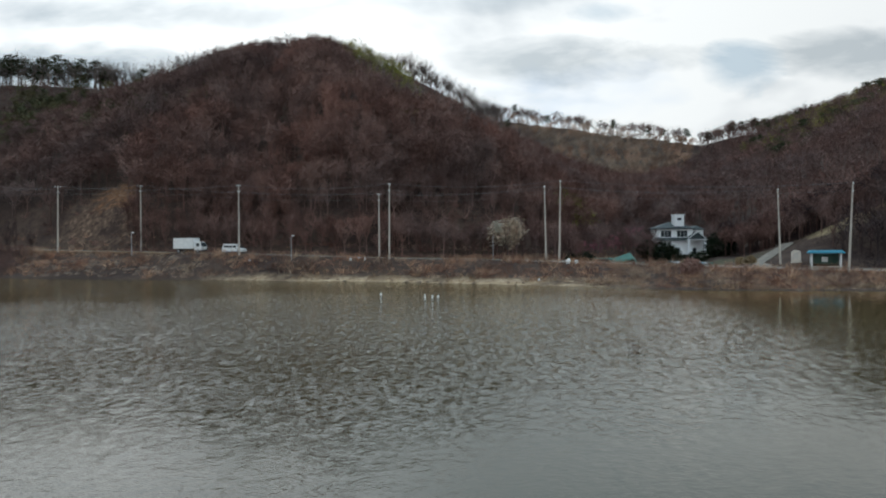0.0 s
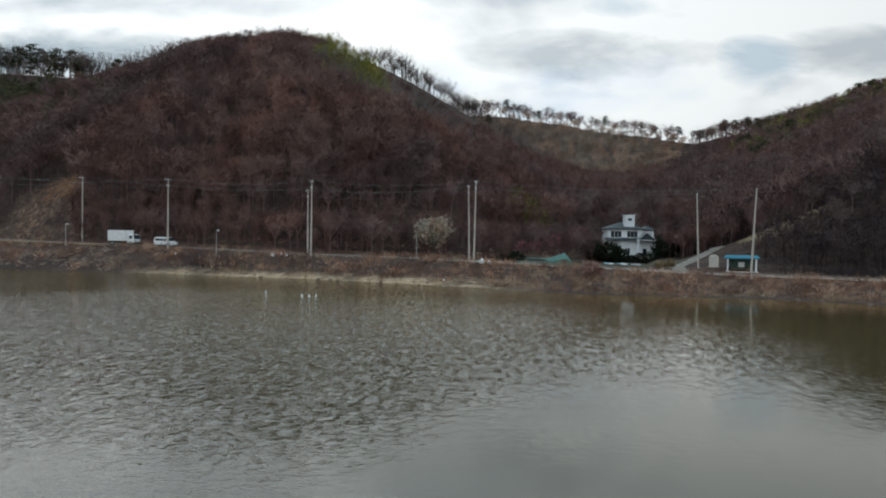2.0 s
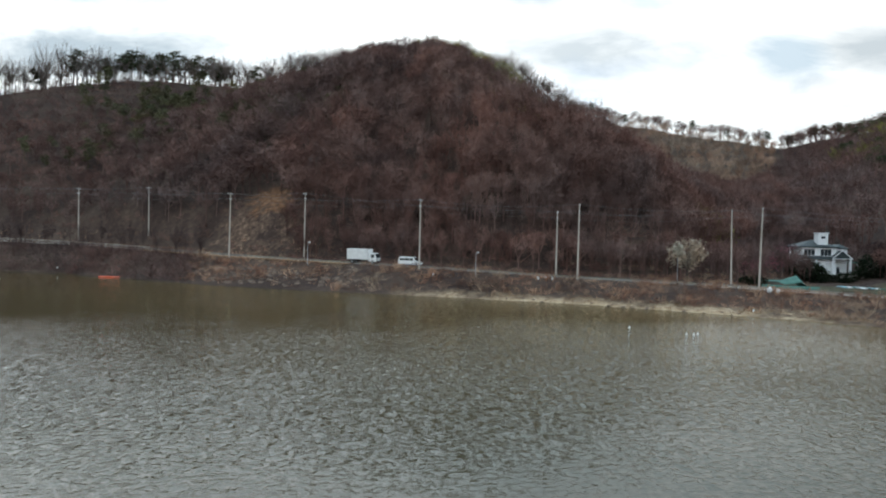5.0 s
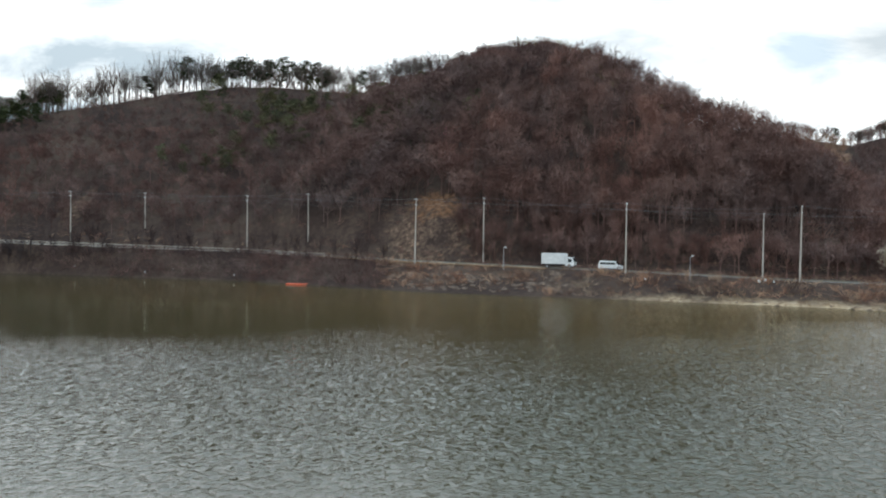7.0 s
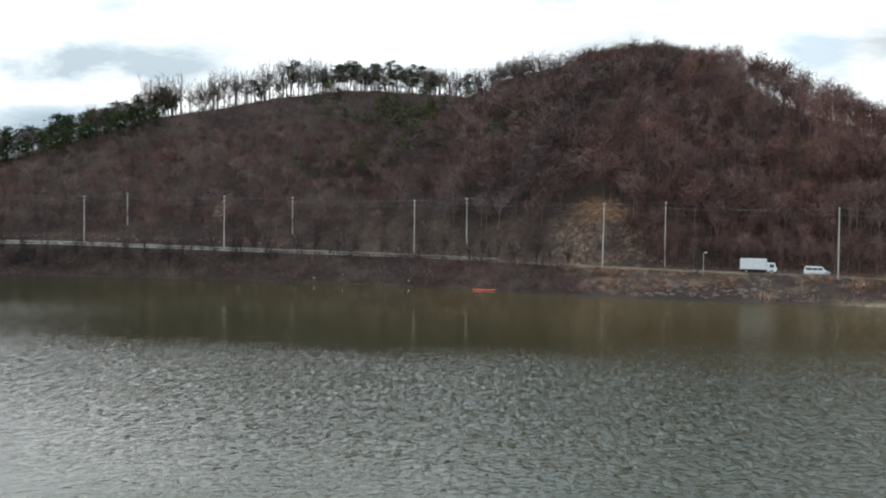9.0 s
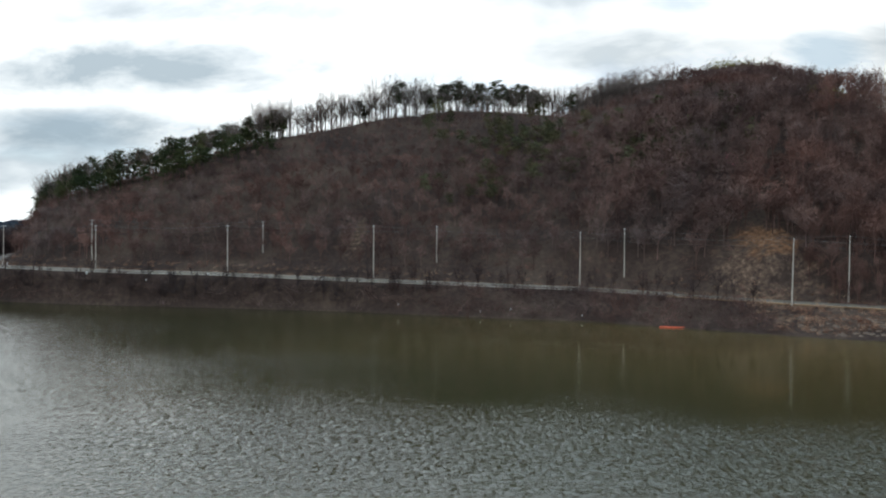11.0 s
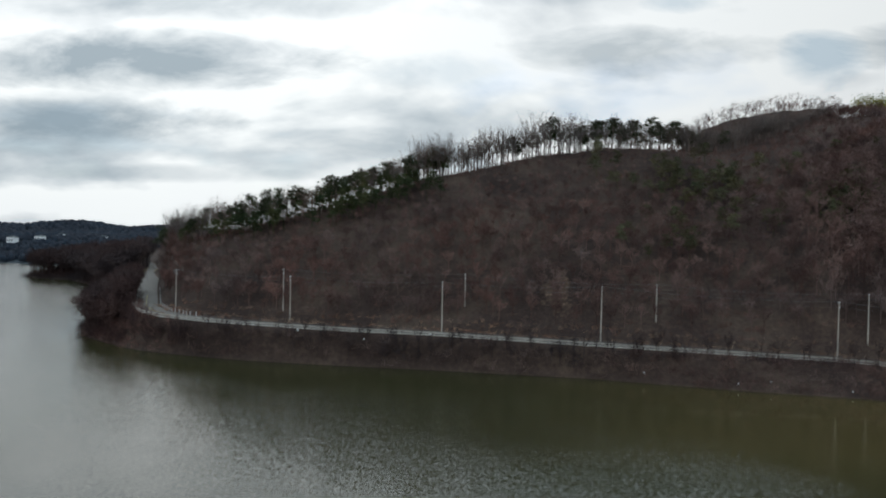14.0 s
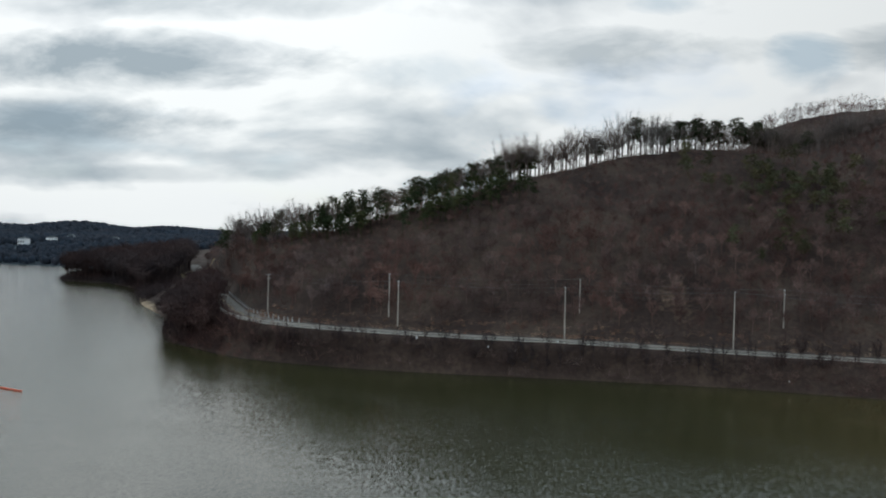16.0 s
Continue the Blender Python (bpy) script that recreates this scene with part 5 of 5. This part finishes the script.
for x, y, s in ((-219.3, 202.3, 0.9), (-253.8, 205.6, 0.7), (-236, 202.5, 0.45), (-190, 198.5, 0.5), (-168, 191.5, 0.45), (-148, 186, 0.5), (-141, 185.5, 0.4), (-125, 181.5, 0.45), (-205, 202, 0.35),
                (-280, 211.5, 0.5), (20.3, 136.6, 1.1), (21.6, 136.2, 0.8), (-17.6, 147.4, 0.7), (-16.2, 148.2, 0.6), (-15.0, 147.2, 0.5), (-37, 152, 0.5), (14, 125.5, 0.5), (36, 107, 0.4), (47, 98.5, 0.45), (57, 93, 0.4)):
    bm = bmesh.new()
    bmesh.ops.create_icosphere(bm, subdivisions=2, radius=0.5)
    for q in bm.verts:
        q.co *= 0.75 + 0.5 * rng.random()
    me = bpy.data.meshes.new("litter_sack")
    bm.to_mesh(me)
    bm.free()
    me.materials.append(WHITE)
    me.polygons.foreach_set("use_smooth", [True] * len(me.polygons))
    ob = new("litter_sack", me)
    ob.matrix_world = pose(x, y, float(land(x, y)) + 0.3 * s, 0, 0, rng.random() * 360) @ Matrix.Diagonal((s * 0.8, s * 0.7, s, 1))
    tagged(ob, "crumpled white plastic sack lying on the bank", "sack", "litter on the bank")

# ---- the house ----
def hip(bm, x0, x1, y0, y1, z, h, over, thick=0.22):
    """A hipped roof slab with an overhang."""
    x0, x1, y0, y1 = x0 - over, x1 + over, y0 - over, y1 + over
    half = min(x1 - x0, y1 - y0) / 2
    if x1 - x0 > y1 - y0:
        ridge = [(x0 + half, (y0 + y1) / 2, z + h), (x1 - half, (y0 + y1) / 2, z + h)]
        faces = [(0, 1, 9, 8), (1, 2, 9), (2, 3, 8, 9), (3, 0, 8)]
    else:
        ridge = [((x0 + x1) / 2, y0 + half, z + h), ((x0 + x1) / 2, y1 - half, z + h)]
        faces = [(0, 1, 8), (1, 2, 9, 8), (2, 3, 9), (3, 0, 8, 9)]
    low = [(x0, y0, z), (x1, y0, z), (x1, y1, z), (x0, y1, z)]
    under = [(x, y, z - thick) for x, y, _ in low]
    return solid(bm, low + under + ridge, faces + [(0, 1, 5, 4), (1, 2, 6, 5), (2, 3, 7, 6), (3, 0, 4, 7), (4, 5, 6, 7)])


def window_in(parent, x, z, w, h, y, mullions=1):
    f = part("window", box(bmesh.new(), x - w / 2, x + w / 2, y - 0.05, y + 0.03, z, z + h), GLASS, parent, "dark window pane")
    bm = bmesh.new()
    for a, c, d, e in ((x - w / 2 - 0.09, x - w / 2, z - 0.09, z + h + 0.09), (x + w / 2, x + w / 2 + 0.09, z - 0.09, z + h + 0.09), (x - w / 2, x + w / 2, z + h, z + h + 0.09), (x - w / 2, x + w / 2, z - 0.09, z)):
        box(bm, a, c, y - 0.09, y + 0.02, d, e)
    for k in range(mullions):
        c = x - w / 2 + w * (k + 1) / (mullions + 1)
        box(bm, c - 0.04, c + 0.04, y - 0.08, y - 0.052, z, z + h)
    part("window_frame", bm, WHITE, f, "white window frame")
    part("sill", box(bmesh.new(), x - w / 2 - 0.15, x + w / 2 + 0.15, y - 0.16, y - 0.001, z - 0.2, z - 0.1), PLASTER, f)


GZ = float(land(63.5, 220.5)) - 0.2
h = thing("house", 63.2, 221, GZ, 0, "white two-storey house with dark green tiled roofs and roof turret", "house")
h.scale = (0.94, 0.94, 1.0)
E1, E2 = 6.5 - GZ, 9.3 - GZ
part("wall", box(bmesh.new(), -6.6, 3.4, -4.2, 4.2, -0.5, E2), PLASTER, h, "white plastered walls")
part("wall", box(bmesh.new(), 3.402, 6.8, -3.0, 4.0, -0.5, E2 - 0.3), PLASTER, h, "white plastered side wing")
part("roof", hip(bmesh.new(), -6.6, 3.4, -4.2, 4.2, E2 + 0.1, 1.7, 0.55), ROOF, h, "dark green hipped tile roof")
part("roof", hip(bmesh.new(), 3.9, 6.8, -3.0, 4.0, E2 - 0.2, 1.0, 0.35), ROOF, h, "dark green tile roof")
# the skirt roof between the storeys and the porch gable
part("skirt_roof", solid(bmesh.new(), [(-7.3, -5.6, E1 - 0.2), (2.2, -5.6, E1 - 0.2), (2.2, -4.2, E1 + 0.5), (-7.3, -4.2, E1 + 0.5), (-7.3, -5.6, E1 - 0.36), (2.2, -5.6, E1 - 0.36), (2.2, -4.2, E1 - 0.1), (-7.3, -4.2, E1 - 0.1)],
     [(0, 1, 2, 3), (4, 5, 6, 7), (0, 1, 5, 4), (1, 2, 6, 5), (2, 3, 7, 6), (3, 0, 4, 7)]), ROOF, h)
part("porch_roof", solid(bmesh.new(), [(1.2, -6.6, E1 - 0.1), (6.8, -6.6, E1 - 0.1), (4.0, -6.6, E1 + 2.0), (1.2, -3.0, E1 - 0.1), (6.8, -3.0, E1 - 0.1), (4.0, -3.0, E1 + 2.0)],
     [(0, 1, 2), (3, 4, 5), (0, 1, 4, 3), (1, 2, 5, 4), (2, 0, 3, 5)]), ROOF, h, "dark gabled porch roof")
part("porch_trim", solid(bmesh.new(), [(1.0, -6.68, E1 - 0.2), (7.0, -6.68, E1 - 0.2), (4.0, -6.68, E1 + 2.15), (1.5, -6.68, E1 - 0.05), (6.5, -6.68, E1 - 0.05), (4.0, -6.68, E1 + 1.88), (1.0, -6.6, E1 - 0.2), (7.0, -6.6, E1 - 0.2), (4.0, -6.6, E1 + 2.15)],
     [(0, 3, 5, 2), (1, 2, 5, 4), (0, 1, 4, 3), (0, 2, 8, 6), (1, 7, 8, 2)]), PLASTER, h, "white bargeboard")
for x in (1.7, 6.3):
    part("porch_post", box(bmesh.new(), x - 0.3, x + 0.3, -6.5, -5.9, -0.3, E1 - 0.1, 0.02), PLASTER, h, "white porch pillar")
for x in (-6.4, -2.6):
    part("porch_post", box(bmesh.new(), x - 0.25, x + 0.25, -5.4, -4.9, -0.3, E1 - 0.3, 0.02), PLASTER, h, "white porch pillar")
part("terrace", box(bmesh.new(), -7.0, 7.0, -7.2, -4.25, -0.6, 0.35, 0.03), SLAB, h, "pale stone terrace")
part("turret", box(bmesh.new(), -1.6, 1.15, -3.6, -0.6, E2 + 0.6, 13.0 - GZ, 0.02), PLASTER, h, "white square roof turret")
part("turret_cap", box(bmesh.new(), -1.78, 1.33, -3.78, -0.42, 12.9 - GZ, 13.12 - GZ, 0.02), PLASTER, h)
part("vent", box(bmesh.new(), -0.75, 0.35, -3.66, -3.59, 11.55 - GZ, 12.15 - GZ), GLASS, h, "dark louvred turret opening")
part("aerial", tube(bmesh.new(), (2.4, -0.5, E2 + 1.0), (2.4, -0.5, 13.9 - GZ), 0.03, 0.02, 6), STEEL, h, "thin roof aerial")
part("side_canopy", box(bmesh.new(), 6.82, 9.8, -3.4, 0.5, E1 - 1.3, E1 - 1.1, 0.02), TEAL, h, "green canopy beside the house")
for x in (7.4, 9.6):
    part("canopy_post", box(bmesh.new(), x - 0.06, x + 0.06, -3.3, -3.18, -0.4, E1 - 1.3), STEEL, h)
for x in (-4.2, 0.4):
    window_in(h, x, E2 - 2.25, 2.9, 1.7, -4.2, 2)
window_in(h, 5.3, E2 - 2.0, 1.2, 1.0, -3.0, 0)
for x, w in ((-4.4, 2.4), (-0.9, 1.3)):
    window_in(h, x, 0.9, w, 1.7, -4.2, 1)
part("door", box(bmesh.new(), 3.6, 4.8, -3.06, -2.98, 0.3, 2.5, 0.01), GLASS, h, "dark front door")

# the yard in front: retaining wall, netting, tarpaulins
w = thing("garden_wall", 63, 212.6, float(land(63, 212.6)) - 0.3, 0, "low pale stone garden wall in front of the house", "wall")
part("course", box(bmesh.new(), -8.5, 9.0, -0.3, 0.3, 0, 1.0, 0.03), SLAB, w)
part("coping", box(bmesh.new(), -8.6, 9.1, -0.36, 0.36, 1.0, 1.14, 0.02), PLASTER, w, "pale coping stones")


def sheet(name, x0, x1, y0, y1, nx, ny, wobble, mat, label, category, rise=0.0, tilt=None, level=None):
    """A slack sheet laid over the ground."""
    v, f = [], []
    for i in range(nx + 1):
        for j in range(ny + 1):
            x, y = x0 + (x1 - x0) * i / nx, y0 + (y1 - y0) * j / ny
            z = float(land(x, y)) + 0.12 + wobble * rng.random() + rise + (tilt(i / nx, j / ny) if tilt else 0)
            if level:
                z = max(level(i / nx, j / ny) + wobble * rng.random(), float(land(x, y)) + 0.1)
            v.append((x, y, z))
    for i in range(nx):
        for j in range(ny):
            a = i * (ny + 1) + j
            f.append((a, a + ny + 1, a + ny + 2, a + 1))
    ob = new(name, mesh(name, v, f, mat))
    sol = ob.modifiers.new("thick", "SOLIDIFY")
    sol.thickness = 0.04
    return tagged(ob, label, category)


sheet("green_netting", 31, 41.5, 172.5, 178, 12, 8, 0.12, TEAL, "sheet of green netting drawn up over a mound", "netting", level=lambda u, v: 0.9 + 3.4 * u * (1 - abs(v - 0.5)) * min(1, (1 - u) * 6 + 0.1))
sheet("net_fence", 28.5, 40, 163.6, 163.9, 12, 1, 0.08, TEAL, "low green net fence beside the road", "fence", 0.0, lambda u, v: 0.9 * v)
# lifted off the ground so the camera sees them over the road
for k in range(9):
    x = 47.6 + 0.95 * k
    sheet("tarpaulin", x, x + 0.85, 170 + rng.uniform(-0.6, 0.6), 173.5 + rng.uniform(-0.6, 0.6), 4, 5, 0.3, (SKYBLUE, WHITE, TEAL)[k % 3], ("crumpled pale blue tarpaulin", "crumpled white tarpaulin", "crumpled green tarpaulin")[k % 3] + " raised above the yard", "tarpaulin", 0.75)

# the lane up the side valley
v, f = [], []
PTS = [(54.5, 138.6), (55.3, 143), (56.5, 148), (59.5, 152.5), (64, 158.5), (68.5, 163.5), (70.6, 167.5), (71.2, 172)]
for k, (x, y) in enumerate(PTS):
    a, c = PTS[max(k - 1, 0)], PTS[min(k + 1, len(PTS) - 1)]
    d = Vector((c[0] - a[0], c[1] - a[1])).normalized()
    for o in (-1.25, 1.25):
        px, py = x - d.y * o, y + d.x * o
        z = max(float(land(px, py)), float(land(x, y))) + 0.16
        v += [(px, py, z), (px, py, z - 0.16)]
for k in range(len(PTS) - 1):
    p, r = 4 * k, 4 * k + 4
    f += [(p, r, r + 2, p + 2), (p, p + 1, r + 1, r), (p + 2, r + 2, r + 3, p + 3)]
tagged(new("pavement_lane", mesh("pavement_lane", v, f, LANE, False)), "pale concrete lane climbing from the road", "lane", kind="structure")

# ---- the bus shelter and notice board ----
SX, SY = 65.6, 140.4
SZ = float(land(SX, SY)) - 0.05
s = thing("bus_shelter", SX, SY, SZ, -19, "open bus shelter with white posts and a blue roof", "bus shelter")
part("base", box(bmesh.new(), -2.7, 2.7, -1.3, 1.1, 0, 0.16, 0.02), SLAB, s, "concrete base slab")
for x in (-2.3, 2.3):
    part("post", box(bmesh.new(), x - 0.14, x + 0.14, -1.05, -0.77, 0.16, 2.45, 0.02), WHITE, s, "white post")
    part("post", box(bmesh.new(), x - 0.1, x + 0.1, 0.75, 0.95, 0.16, 2.45, 0.02), WHITE, s, "white post")
    part("side_panel", box(bmesh.new(), x - 0.03, x + 0.03, -0.7, 0.72, 0.5, 2.2), GLASS, s, "dark glazed side panel")
part("back_panel", box(bmesh.new(), -2.18, 2.18, 0.82, 0.88, 0.35, 2.3), TEALDARK, s, "dark green back panel")
part("poster", box(bmesh.new(), -0.55, 0.45, 0.77, 0.812, 0.9, 1.75), WHITE, s, "pale notice on the back wall")
part("bench", box(bmesh.new(), -1.9, 1.9, 0.2, 0.7, 0.5, 0.6, 0.02), EARTHWOOD, s, "wooden bench")
part("roof", solid(bmesh.new(), [(-2.9, -1.5, 2.42), (2.9, -1.5, 2.42), (2.9, 1.2, 2.42), (-2.9, 1.2, 2.42), (-2.5, -1.0, 2.95), (2.5, -1.0, 2.95), (2.5, 0.8, 2.95), (-2.5, 0.8, 2.95), (-2.9, -1.5, 2.62), (2.9, -1.5, 2.62), (2.9, 1.2, 2.62), (-2.9, 1.2, 2.62)],
     [(0, 1, 2, 3), (0, 1, 9, 8), (1, 2, 10, 9), (2, 3, 11, 10), (3, 0, 8, 11), (8, 9, 5, 4), (9, 10, 6, 5), (10, 11, 7, 6), (11, 8, 4, 7), (4, 5, 6, 7)]), BLUE, s, "blue metal roof")
b = thing("notice_board", 61.6, 143.0, float(land(61.6, 143)) - 0.05, -15, "pale arched notice board beside the shelter", "notice board")
bm = bmesh.new()
arch = [(-0.8, 0.2), (0.8, 0.2)] + [(0.8 * math.cos(a), 1.75 + 0.55 * math.sin(a)) for a in np.linspace(0, math.pi, 9)]
solid(bm, [(x, -0.08, z) for x, z in arch] + [(x, 0.08, z) for x, z in arch], [tuple(range(len(arch))), tuple(range(len(arch), 2 * len(arch)))] + [(k, (k + 1) % len(arch), (k + 1) % len(arch) + len(arch), k + len(arch)) for k in range(len(arch))])
part("panel", bm, SLAB, b)
for k in range(4):
    part("text_bar", box(bmesh.new(), -0.5, 0.5 - 0.12 * (k % 2), -0.1, -0.082, 1.75 - 0.3 * k, 1.83 - 0.3 * k), STEEL, b, "grey bar of writing")
part("foot", box(bmesh.new(), -0.9, 0.9, -0.25, 0.25, 0, 0.2, 0.03), SLAB, b, "concrete foot")

# ---- far shore ----
for x, y in FAR_HOUSES:
    z = float(land(x, y)) - 0.5
    w, d, e = rng.uniform(7, 12), rng.uniform(7, 10), rng.uniform(1, 4)
    q = thing("far_house", x, y, z, rng.uniform(-20, 20), "white building among woods on the far shore", "building", "buildings on the far shore")
    part("wall", box(bmesh.new(), -w / 2, w / 2, -d / 2, d / 2, 0, e + 6), PLASTER, q)
    part("roof", hip(bmesh.new(), -w / 2, w / 2, -d / 2, d / 2, e + 6, 1.8, 0.4), ROOF, q)
    for n in range(3):
        part("window", box(bmesh.new(), -w / 2 + w * (n + 0.5) / 3 - 0.8, -w / 2 + w * (n + 0.5) / 3 + 0.8, -d / 2 - 0.06, -d / 2 + 0.02, e + 1.5, e + 3.5), GLASS, q)
